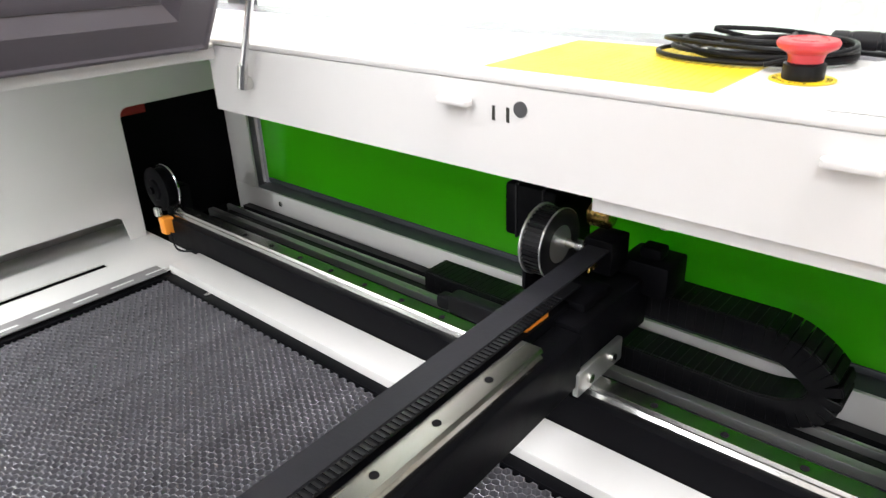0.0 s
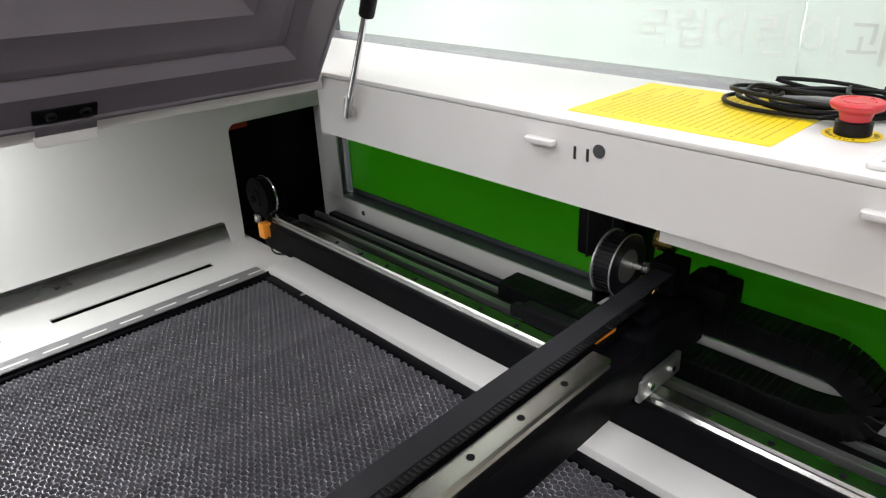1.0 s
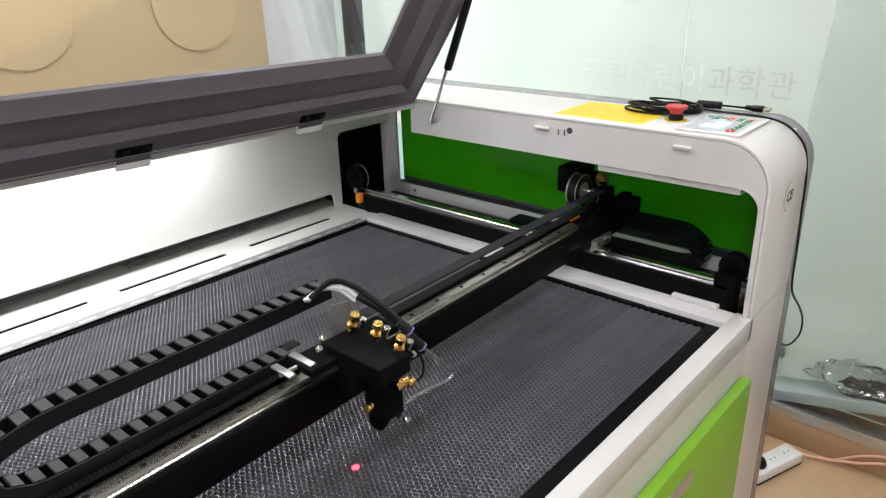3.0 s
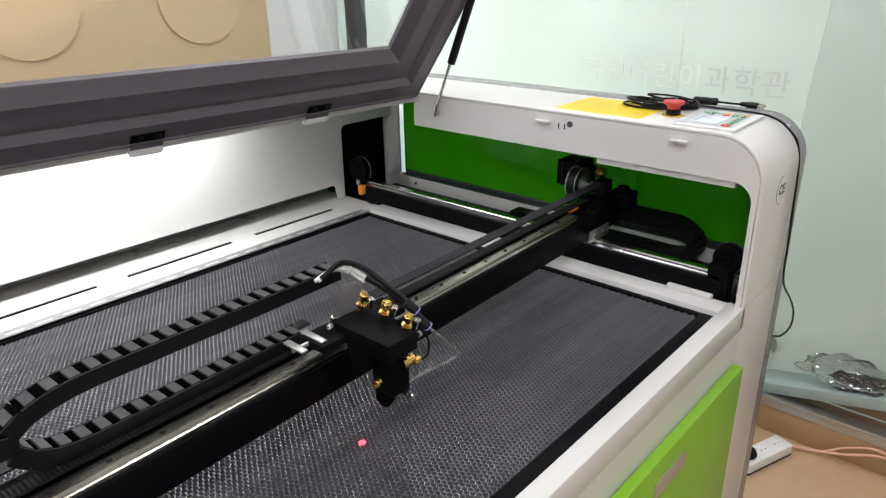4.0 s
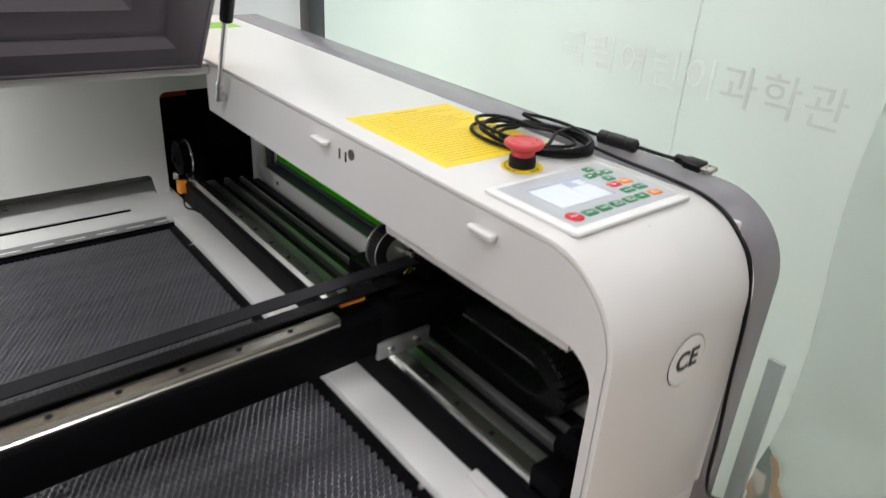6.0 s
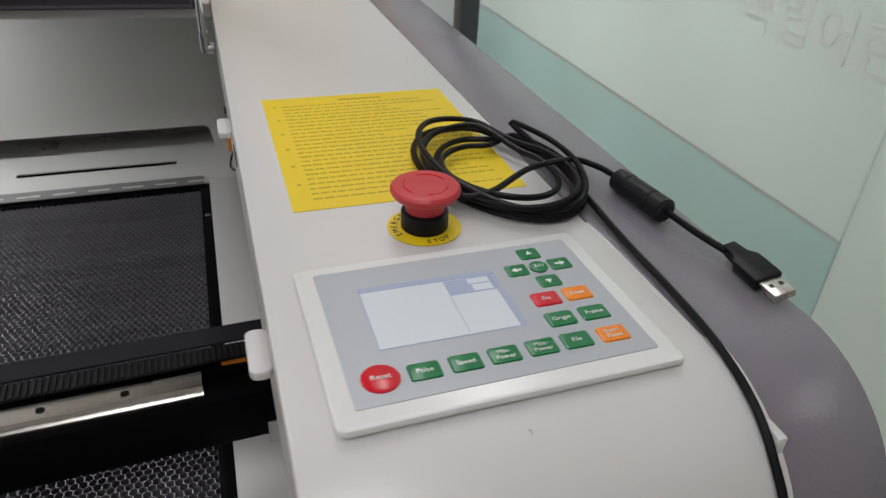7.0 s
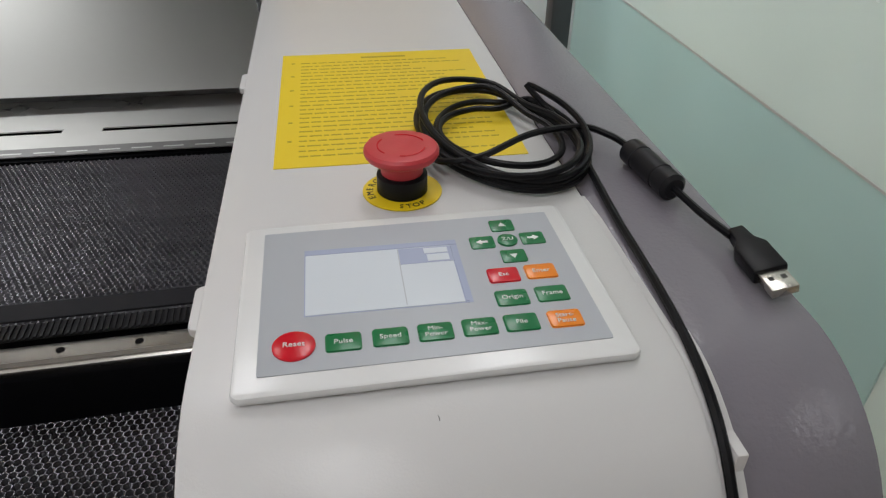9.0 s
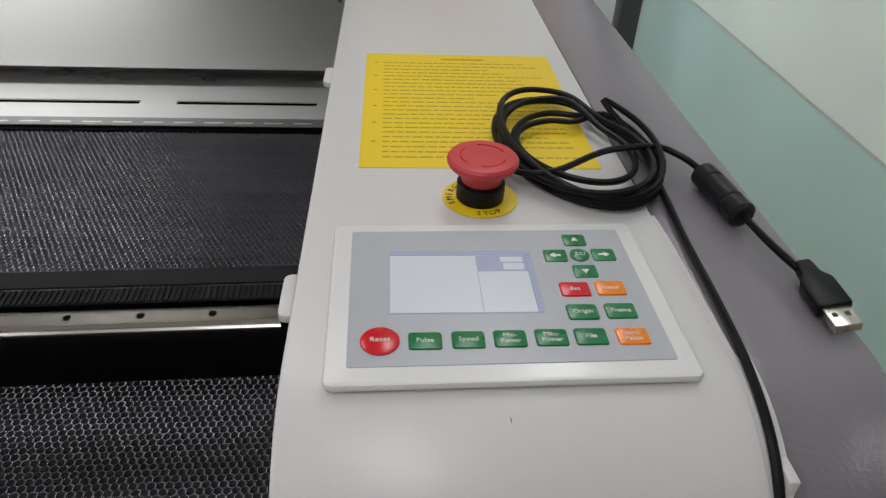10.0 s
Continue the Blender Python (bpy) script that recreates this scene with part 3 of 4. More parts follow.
for i in range(1, 20):
    bm = bmesh.new()
    turned(bm, [(0.0034, 0), (0.0034, 0.0004)], (0.102 - i * 0.06, 0, 0.8600), (0, 0, 1), 12)
    part("rail_bolt", bm, M["hollowdark"], gantry, m=G)
part("beam_shelf", boxes((-1.2, 0.2, 0.0125, 0.034, 0.838, 0.856)), M["black"], gantry, m=G, bevel=0.001)
lower_belt = part("tooth_belt", boxes((-1.18, 0.2, 0.0115, 0.031, 0.8640, 0.8655)), M["rubber"], gantry, "black toothed belt, lower run", m=G)
bm = bmesh.new()
for i in range(230):
    box(bm, -0.98 + i * 0.005, -0.9775 + i * 0.005, 0.012, 0.0305, 0.8656, 0.8667)
part("belt_tooth", bm, M["plastic"], lower_belt, m=G)
part("tooth_belt", boxes((-0.5, 0.215, -0.006, 0.015, 0.8965, 0.8985)), M["beltback"], gantry, "black toothed belt, upper run", m=G)
part("tray_floor", boxes((-1.2, -0.56, 0.0415, 0.058, 0.850, 0.855)), M["black"], gantry, m=G)
part("tray_wall", boxes((-1.2, -0.54, 0.0545, 0.073, 0.866, 0.869)), M["plastic"], gantry, "black side wall of the chain tray", m=G, bevel=0.001)


# ---- cable chains ----
def chain(name, label, pts, width, height, pitch, side, mats, parent, bar=0.27):
    """Links along a path: side plates and a cross bar each, with open gaps between the bars; side is the chain's width direction."""
    run = smooth_path(pts, 24)
    dist = [0.0]
    for a, b in zip(run, run[1:]):
        dist.append(dist[-1] + (b - a).length)
    owner = None
    s = Vector(side).normalized()
    bm = boxes((-pitch * 0.53, pitch * 0.53, -width / 2, -width / 2 + 0.003, -height / 2, height / 2), (-pitch * 0.53, pitch * 0.53, width / 2 - 0.003, width / 2, -height / 2, height / 2))
    core = bpy.data.meshes.new("link")
    for x0, x1, z0, z1 in ((-pitch * bar, pitch * bar, height * 0.36, height * 0.53), (-pitch * bar, pitch * bar, -height * 0.53, -height * 0.36)):
        box(bm, x0, x1, -width / 2 + 0.003, width / 2 - 0.003, z0, z1)
    bmesh.ops.recalc_face_normals(bm, faces=bm.faces)
    bmesh.ops.bevel(bm, geom=[e for e in bm.edges], offset=0.0006, segments=1, affect="EDGES")
    for f in bm.faces:
        c = f.calc_center_median()
        f.material_index = 1 if abs(c.z) > height * 0.33 and abs(c.y) < width / 2 - 0.0035 else 0
    bm.to_mesh(core)
    bm.free()
    core.materials.append(mats[0])
    core.materials.append(mats[1])
    d, i = pitch / 2, 0
    while d < dist[-1]:
        while dist[i + 1] < d:
            i += 1
        p = run[i].lerp(run[i + 1], (d - dist[i]) / max(1e-6, dist[i + 1] - dist[i]))
        f = (run[i + 1] - run[i]).normalized()
        u = f.cross(s).normalized()
        w = u.cross(f)
        m = Matrix(((f.x, w.x, u.x, p.x), (f.y, w.y, u.y, p.y), (f.z, w.z, u.z, p.z), (0, 0, 0, 1)))
        if owner is None:
            owner = new(name, core)
            owner.parent = parent
            owner.matrix_basis = Matrix.Translation(-BASE[parent]) @ m
            owner["label"] = label
            inv = m.inverted()
        else:
            ob = new("link", core)
            ob.parent = owner
            ob.matrix_basis = inv @ m
        d += pitch
    return owner


def g(u, v, z):
    return G @ Vector((u, v, z))


chain("drag_chain", "black plastic drag chain with open grey links", [g(-0.575, 0.036, 0.873), g(-0.7, 0.036, 0.873), g(-0.8, 0.036, 0.873), g(-0.89, 0.036, 0.877), g(-0.932, 0.036, 0.902), g(-0.925, 0.036, 0.928),
      g(-0.875, 0.036, 0.944), g(-0.78, 0.036, 0.945), g(-0.65, 0.036, 0.943), g(-0.505, 0.036, 0.942)], 0.03, 0.02, 0.0215, G.to_3x3() @ Vector((0, -1, 0)), (M["rubber"], M["chainlink"]), cutter)
chain("drag_chain", "black plastic drag chain looped beside the rail", [Vector((0.168, y, z)) for y, z in ((0.41, 0.809), (0.34, 0.809), (0.25, 0.809), (0.205, 0.807), (0.174, 0.79), (0.163, 0.772), (0.176, 0.75),
      (0.215, 0.737), (0.3, 0.737), (0.5, 0.737), (0.64, 0.737))], 0.044, 0.028, 0.009, (-1, 0, 0), (M["rubber"], M["rubber"]), cutter, 0.49)

# ---- cutting head ----
hx, hy = -0.675, 0.262
before_head = set(bpy.data.objects)
head = part("laser_head", boxes((hx - 0.045, hx + 0.026, hy - 0.022, hy + 0.008, 0.842, 0.89)), M["black"], cutter, "black cutting head with brass adjusting screws", bevel=0.004)
part("mirror_mount", boxes((hx - 0.046, hx + 0.004, hy - 0.072, hy + 0.03, 0.876, 0.9)), M["black"], head, bevel=0.002)
part("mount_plate", boxes((hx - 0.022, hx + 0.010, hy - 0.05, hy - 0.012, 0.805, 0.877)), M["black"], head, bevel=0.003)
part("saddle", boxes((hx - 0.085, hx + 0.06, hy + 0.004, hy + 0.05, 0.8785, 0.889)), M["black"], head, bevel=0.002)
bm = bmesh.new()
turned(bm, [(0.006, 0.0), (0.009, 0.004), (0.0135, 0.012), (0.0135, 0.03), (0.0155, 0.032), (0.0155, 0.05), (0.012, 0.052)], (hx, hy - 0.012, 0.768), (0, 0, 1), 24)
part("nozzle", bm, M["black"], head, "black conical nozzle")
for kx, ky, kz, lean in ((hx - 0.005, hy + 0.022, 0.905, 0.25), (hx - 0.002, hy - 0.018, 0.905, 0.0), (hx + 0.004, hy - 0.052, 0.896, -0.3)):
    bm = bmesh.new()
    ax = Vector((0.25 * lean, -0.35, 1))
    turned(bm, [(0.0035, -0.004), (0.0035, 0.004), (0.007, 0.005), (0.007, 0.008), (0.003, 0.009), (0.003, 0.016), (0.0064, 0.017), (0.0064, 0.024), (0.0054, 0.025)], (kx, ky, kz), ax, 18)
    part("adjusting_screw", bm, M["brass"], head, "brass thumb screw")
    bm = bmesh.new()
    turned(bm, [(0.003, 0), (0.003, 0.011), (0.0045, 0.012), (0.0045, 0.015)], (kx + 0.013, ky - 0.004, kz - 0.002), ax, 12)
    part("lock_screw", bm, M["steel"], head)
for px, py, pz, ax, r, ln in ((hx - 0.004, hy - 0.05, 0.85, (1, -0.3, 0.2), 0.0085, 0.018), (hx + 0.016, hy - 0.05, 0.842, (1, -0.2, 0.3), 0.006, 0.012), (hx - 0.04, hy - 0.045, 0.84, (-1, -0.4, 0), 0.005, 0.014)):
    bm = bmesh.new()
    turned(bm, [(r * 0.6, 0), (r, 0.001), (r, ln * 0.6), (r * 0.7, ln * 0.65), (r * 0.7, ln)], (px, py, pz), ax, 14)
    part("fitting", bm, M["brass"], head, "brass screw fitting")
for px, py, pz in ((hx + 0.048, hy - 0.03, 0.862), (hx - 0.06, hy + 0.02, 0.901), (hx - 0.042, hy + 0.036, 0.901), (hx + 0.012, hy - 0.048, 0.79)):
    bm = bmesh.new()
    turned(bm, [(0.0045, 0), (0.0045, 0.004), (0.003, 0.005)], (px, py, pz), (0.3, -0.7, 0.6), 10)
    part("hex_screw", bm, M["steel"], head)
# bracket that holds the chain's end
bm = bmesh.new()
prism(bm, [(hx - 0.012, 0.885), (hx + 0.018, 0.885), (hx + 0.02, 0.925), (hx - 0.012, 0.93)], "y", hy + 0.052, hy + 0.055)
part("chain_bracket", bm, M["galv"], head, "grey bent metal bracket")
part("belt_clamp", boxes((hx - 0.11, hx - 0.055, hy + 0.03, hy + 0.034, 0.882, 0.887), (hx - 0.08, hx - 0.07, hy + 0.012, hy + 0.055, 0.8872, 0.891), (hx - 0.11, hx - 0.1, hy + 0.012, hy + 0.05, 0.8872, 0.8905)), M["alu"], head, "bright aluminium belt clamp", bevel=0.001)
M["hose"] = see_through("clear_hose", (0.9, 0.93, 0.93), 0.25, 0.3, 0.08)
hoses = [("air_hose", M["print"], 0.0032, [(hx - 0.03, 0.336, 0.938), (hx - 0.008, 0.332, 0.948), (hx + 0.014, 0.318, 0.945), (hx + 0.026, 0.297, 0.93)]),
         ("air_hose", M["print"], 0.0028, [(hx - 0.03, 0.342, 0.936), (hx - 0.006, 0.338, 0.944), (hx + 0.012, 0.325, 0.941), (hx + 0.022, 0.303, 0.928)]),
         ("air_hose", M["rubber"], 0.0038, [(hx - 0.03, 0.328, 0.944), (hx + 0.002, 0.325, 0.956), (hx + 0.022, 0.305, 0.948), (hx + 0.034, 0.278, 0.93), (hx + 0.036, 0.25, 0.919), (hx + 0.034, 0.228, 0.912)]),
         ("air_hose", M["rubber"], 0.0046, [(hx + 0.022, 0.3, 0.935), (hx + 0.034, 0.275, 0.922), (hx + 0.04, 0.245, 0.906), (hx + 0.046, 0.225, 0.89)]),
         ("air_hose", M["hose"], 0.0026, [(hx + 0.053, 0.218, 0.876), (hx + 0.075, 0.215, 0.852), (hx + 0.1, 0.215, 0.824), (hx + 0.106, 0.216, 0.81), (hx + 0.09, 0.217, 0.806), (hx + 0.05, 0.219, 0.81), (hx + 0.018, 0.221, 0.808)]),
         ("signal_wire", M["rubber"], 0.0015, [(hx + 0.04, 0.225, 0.885), (hx + 0.05, 0.216, 0.86), (hx + 0.046, 0.213, 0.842), (hx + 0.034, 0.213, 0.838), (hx + 0.024, 0.215, 0.842)])]
for nm, mt, r, pts in hoses:
    bm = bmesh.new()
    tube(bm, smooth_path(pts, 8), r)
    part(nm, bm, mt, head)
bm = bmesh.new()
turned(bm, [(0.0075, 0), (0.008, 0.0005), (0.008, 0.0025), (0.0075, 0.003)], (hx + 0.012, 0.322, 0.947), (0.6, -0.6, -0.4), 16)
part("cable_tie", bm, M["print"], head, "white cable tie")
M["bluering"] = material("blue_collar", (0.25, 0.26, 0.6), 0.3)
for p, q in (((hx + 0.028, 0.232, 0.918), (hx + 0.036, 0.222, 0.906)), ((hx + 0.04, 0.228, 0.896), (hx + 0.052, 0.218, 0.878)), ((hx + 0.002, 0.222, 0.798), (hx + 0.012, 0.221, 0.806))):
    bm = bmesh.new()
    rod(bm, p, q, 0.0062, 14)
    part("push_fitting", bm, M["plastic"], head)
    bm = bmesh.new()
    rod(bm, q, Vector(q) + (Vector(q) - Vector(p)).normalized() * 0.002, 0.0068, 14)
    part("collar", bm, M["bluering"], head)
for ob in set(bpy.data.objects) - before_head:      # the head sits a little in front of the rail
    ob.data.transform(Matrix.Translation((0, -0.009, 0.013)))
# red pilot spot on the bed
bm = bmesh.new()
turned(bm, [(0.0052, 0), (0.0052, 0.0004)], (hx - 0.028, 0.264, 0.7232), (0, 0, 1), 12)
spot = part("pilot_spot", bm, M["dot"], bed, "small red pilot light spot")

# ---- drive at the gantry's end ----
drive = part("drive_motor", boxes((0.107, 0.167, 0.42, 0.482, 0.862, 0.920)), M["black"], cutter, "black stepper motor with toothed pulley", bevel=0.004)
part("motor_seam", boxes((0.1062, 0.1678, 0.434, 0.436, 0.8612, 0.9208), (0.1062, 0.1678, 0.466, 0.468, 0.8612, 0.9208)), M["plastic"], drive)
part("motor_flange", boxes((0.05, 0.17, 0.415, 0.4195, 0.84, 0.905)), M["black"], drive, bevel=0.001)
bm = bmesh.new()
turned(bm, [(0.031, 0), (0.035, 0.001), (0.035, 0.003), (0.0335, 0.0035)], (0.07, 0.415, 0.888), (0, -1, 0), 36)
part("pulley_rim", bm, M["alu"], drive, "bright pulley rim")
bm = bmesh.new()
for k in range(40):
    a0 = 6.28318 * k / 40
    rot = Matrix.Translation((0.07, 0, 0.888)) @ Matrix.Rotation(a0, 4, "Y")
    vs = box(bm, 0.0318, 0.0335, 0.393, 0.4115, -0.0013, 0.0013)
    for v in vs:
        v.co = rot @ v.co
part("belt_tooth", bm, M["rubber"], drive)
bm = bmesh.new()
turned(bm, [(0.0315, 0), (0.0315, 0.019), (0.034, 0.0192), (0.034, 0.0215), (0.02, 0.022), (0.012, 0.018)], (0.07, 0.4115, 0.888), (0, -1, 0), 36)
part("pulley", bm, M["plastic"], drive)
bm = bmesh.new()
turned(bm, [(0.0325, 0), (0.0348, 0.0004), (0.0348, 0.0018), (0.0325, 0.0022)], (0.07, 0.3925, 0.888), (0, -1, 0), 36)
part("front_flange", bm, M["alu"], drive, "bright pulley rim")
bm = bmesh.new()
turned(bm, [(0.012, 0), (0.012, 0.02), (0.009, 0.022)], (0.118, 0.385, 0.905), (0, -1, 0), 20)
part("shaft_end", bm, M["brass"], drive, "brass shaft end")
bm = bmesh.new()
turned(bm, [(0.005, 0), (0.005, 0.012), (0.0075, 0.013), (0.0075, 0.02), (0.004, 0.022)], (0.082, 0.392, 0.885), (0, -1, 0), 16)
part("coupling", bm, M["steel"], drive)
part("end_block", boxes((0.006, 0.135, 0.329, 0.40, 0.795, 0.85)), M["black"], cutter, "black carriage block at the gantry's end", bevel=0.003)
for b in ((0.085, 0.12, 0.345, 0.375, 0.86, 0.895), (0.12, 0.165, 0.305, 0.355, 0.832, 0.866), (0.03, 0.08, 0.34, 0.385, 0.84, 0.858), (0.13, 0.15, 0.318, 0.34, 0.866, 0.878)):
    part("carriage_block", boxes(b), M["black"], drive, bevel=0.003)
part("switch_lever", boxes((-0.034, 0.0, 0.356, 0.369, 0.852, 0.863), (-0.03, -0.012, 0.369, 0.379, 0.848, 0.858)), M["orange"], drive, "orange limit switch", bevel=0.0015)
bm = bmesh.new()
prism(bm, [(0.05, 0.879), (0.066, 0.879), (0.06, 0.892)], "y", 0.3485, 0.3495)
part("warning_triangle", bm, M["brass"], drive, "small brass-coloured warning triangle")
stop = part("stop_plate", boxes((-0.003, 0.075, 0.3225, 0.3285, 0.787, 0.811)), M["alu"], cutter, "bright bolted aluminium stop plate", bevel=0.0015)
for x in (0.025, 0.065):
    bm = bmesh.new()
    turned(bm, [(0.0045, 0), (0.0045, 0.003), (0.0028, 0.0032)], (x - 0.01, 0.3225, 0.799), (0, -1, 0), 12)
    part("bolt", bm, M["steel"], stop)
# wire clamp behind the gantry and idlers at both ends of the long guide
part("hose_clamp", boxes((0.098, 0.12, 0.42, 0.56, 0.74, 0.765), (0.1, 0.118, 0.56, 0.58, 0.74, 0.757)), M["plastic"], cutter, bevel=0.004)
for y, r, z in ((1.062, 0.034, 0.815), (0.062, 0.028, 0.80)):
    bm = bmesh.new()
    turned(bm, [(0.006, 0), (0.006, 0.004), (r * 0.45, 0.005), (r * 0.5, 0.008), (r * 0.9, 0.009), (r, 0.010), (r, 0.012), (r - 0.003, 0.0125), (r - 0.003, 0.026), (r, 0.0265), (r, 0.029)], (0.002 if y > 1 else 0.05, y, z), (1, 0, 0), 30)
    pul = part("idler_pulley", bm, M["black"], cutter, "black idler pulley with bright rim")
    bm = bmesh.new()
    turned(bm, [(r + 0.0004, 0), (r + 0.001, 0.0005), (r + 0.001, 0.0025), (r - 0.001, 0.003)], (0.029 if y > 1 else 0.077, y, z), (1, 0, 0), 30)
    part("rim_ring", bm, M["chrome"] if y > 1 else M["plastic"], pul)
    part("bracket", boxes((0.03 if y > 1 else 0.02, 0.055, y - 0.02, y + 0.02, 0.70, z)), M["black"], pul, bevel=0.002)
part("limit_switch", boxes((0.0, 0.017, 1.035, 1.052, 0.75, 0.776)), M["orange"], cutter, "orange limit switch", bevel=0.002)
bm = bmesh.new()
tube(bm, smooth_path([(0.008, 1.036, 0.752), (0.0, 1.01, 0.735), (0.012, 0.99, 0.733), (0.03, 0.99, 0.732)]), 0.0016, 6)
part("switch_wire", bm, M["rubber"], cutter)
bm = bmesh.new()
turned(bm, [(0.006, 0), (0.006, 0.012), (0.004, 0.014)], (0.002, 1.05, 0.779), (0, 0, 1), 12)
part("clamp_screw", bm, M["steel"], cutter)
part("red_mark", boxes((0.03, 0.085, 1.196, 1.1995, 0.9, 0.93)), M["vent"], cutter, "dim red mark on the rear wall")
for px, py in ((-0.036, 0.86), (-0.036, 0.5), (-0.034, 0.176)):
    bm = bmesh.new()
    turned(bm, [(0.004, 0), (0.004, 0.002), (0.002, 0.0028)], (px - 0.008, py, 0.7256), (0, 0, 1), 12)
    part("frame_screw", bm, M["chrome"], bed)
# crumpled film in the rear gap
bm = bmesh.new()
n = 26
grid = [[bm.verts.new((-0.6 + 0.32 * i / n, 1.125 + 0.05 * j / 5, 0.7305 + 0.012 * (1 + noise.noise(Vector((i * 0.5, j * 0.9, 3)))) + 0.008 * math.sin(3.14 * i / n) * (j / 5))) for j in range(6)] for i in range(n + 1)]
for i in range(n):
    for j in range(5):
        bm.faces.new((grid[i][j], grid[i + 1][j], grid[i + 1][j + 1], grid[i][j + 1]))
tagged(part("plastic_film", bm, M["bag"]), "crumpled grey plastic film lying in the rear gap", "plastic film")

# ---- control panel ----
before_top = set(bpy.data.objects)
PX0, PX1, PY0, PY1, PT = 0.0185, 0.1738, 0.0648, 0.1768, TOP + 0.0042
TILT = Matrix.Translation((0.0962, 0.1208, 0)) @ Matrix.Rotation(radians(0.9), 4, "Z") @ Matrix.Translation((-0.0962, -0.1208, 0))
bm = bmesh.new()
prism(bm, rounded(PX0, PX1, PY0, PY1, 0.004, 4), "z", TOP, PT)
panel = part("control_panel", bm, M["bezel"], cutter, "white control panel with small screen and coloured keys", m=TILT, bevel=0.0016)
bm = bmesh.new()
prism(bm, rounded(0.0277, 0.1652, 0.0745, 0.1695, 0.001, 2), "z", PT, PT + 0.0004)
part("overlay", bm, M["face"], panel, "silver printed overlay", m=TILT)
SX0, SX1, SY0, SY1 = 0.046, 0.115, 0.1055, 0.1515
part("screen_edge", boxes((SX0 - 0.0005, SX1 + 0.0005, SY0 - 0.0005, SY1 + 0.0005, PT + 0.0004, PT + 0.0005)), M["lcdblue"], panel)
# shadow of the recessed screen edge, painted on as bluish strips
part("screen_shade", boxes((SX0, SX1 + 0.0002, SY1 - 0.0035, SY1 - 0.0008, PT + 0.0005, PT + 0.0007), (SX1 - 0.0025, SX1 - 0.0008, SY0 + 0.0005, SY1 - 0.004, PT + 0.0005, PT + 0.0007)), M["lcdblue"], panel)
scr = part("screen", boxes((SX0, SX1 - 0.003, SY0, SY1 - 0.004, PT + 0.0005, PT + 0.0008)), M["lcd"], panel, "pale lit screen")
part("screen_field", boxes((SX0 + 0.042, SX1 - 0.003, SY1 - 0.0165, SY1 - 0.0045, PT + 0.0008, PT + 0.00095)), M["lcdblue"], panel)
for x0, x1, y0, y1 in ((0.0535, 0.0645, 0.0055, 0.0095), (0.0545, 0.0645, 0.0105, 0.0155)):
    part("screen_box", boxes((SX0 + x0, SX0 + x1, SY1 - y1, SY1 - y0, PT + 0.00095, PT + 0.0011)), M["lcd"], panel)
part("screen_line", boxes((SX0 + 0.0415, SX0 + 0.0419, SY0 + 0.001, SY1 - 0.0045, PT + 0.0008, PT + 0.0009)), M["face"], panel)
keys = [("Pulse", 0.0607, 0.0878, "btn_green"), ("Speed", 0.079, 0.0882, "btn_green"), ("Min-\nPower", 0.0969, 0.0886, "btn_green"), ("Max-\nPower", 0.1148, 0.089, "btn_green"),
        ("File", 0.132, 0.0893, "btn_green"), ("Start-\nPause", 0.1503, 0.0892, "btn_orange"), ("Origin", 0.132, 0.1052, "btn_green"), ("Frame", 0.1495, 0.1057, "btn_green"),
        ("Esc", 0.132, 0.1212, "btn_red"), ("Enter", 0.149, 0.1218, "btn_orange")]
for words, kx, ky, mt in keys:
    bm = bmesh.new()
    prism(bm, rounded(kx - 0.0071, kx + 0.0071, ky - 0.0052, ky + 0.0052, 0.0014, 3), "z", PT + 0.0003, PT + 0.0005)
    prism(bm, rounded(kx - 0.0068, kx + 0.0068, ky - 0.0049, ky + 0.0049, 0.0013, 3), "z", PT + 0.0005, PT + 0.0011)
    key = part("key", bm, M[mt], panel, bevel=0.0002)
    lettering("key_word", words, 0.0036 if "\n" not in words else 0.0034, M["print"], panel, Matrix.Translation((kx, ky, PT + 0.00125)), 0.0001)
bm = bmesh.new()
turned(bm, [(0.0083, 0), (0.0083, 0.0006), (0.007, 0.0012)], (0.0418, 0.088, PT + 0.0004), (0, 0, 1), 32)
part("key", bm, M["btn_red"], panel, "round red key")
lettering("key_word", "Reset", 0.0038, M["print"], panel, Matrix.Translation((0.0418, 0.088, PT + 0.0018)), 0.0001)
for kx, ky, ang in ((0.14, 0.1605, 90), (0.14, 0.1348, -90), (0.1278, 0.1473, 180), (0.1522, 0.148, 0)):
    bm = bmesh.new()
    prism(bm, rounded(kx - 0.0058, kx + 0.0058, ky - 0.0048, ky + 0.0048, 0.0012, 3), "z", PT + 0.0003, PT + 0.001)
    part("arrow_key", bm, M["btn_green"], panel, bevel=0.0002)
    bm = bmesh.new()
    prism(bm, [(-0.001, -0.0018), (0.0022, 0), (-0.001, 0.0018)] if abs(ang) == 90 else [(-0.0026, -0.0007), (0.0003, -0.0007), (0.0003, -0.002), (0.003, 0), (0.0003, 0.002), (0.0003, 0.0007), (-0.0026, 0.0007)], "z", 0.0, 0.0002)
    part("arrow", bm, M["print"], panel, m=Matrix.Translation((kx, ky, PT + 0.00105)) @ Matrix.Rotation(radians(ang), 4, "Z"))
bm = bmesh.new()
turned(bm, [(0.0048, 0), (0.0048, 0.0009), (0.004, 0.0012)], (0.14, 0.1475, PT + 0.0004), (0, 0, 1), 28)
part("key", bm, M["btn_green"], panel, "round green key")
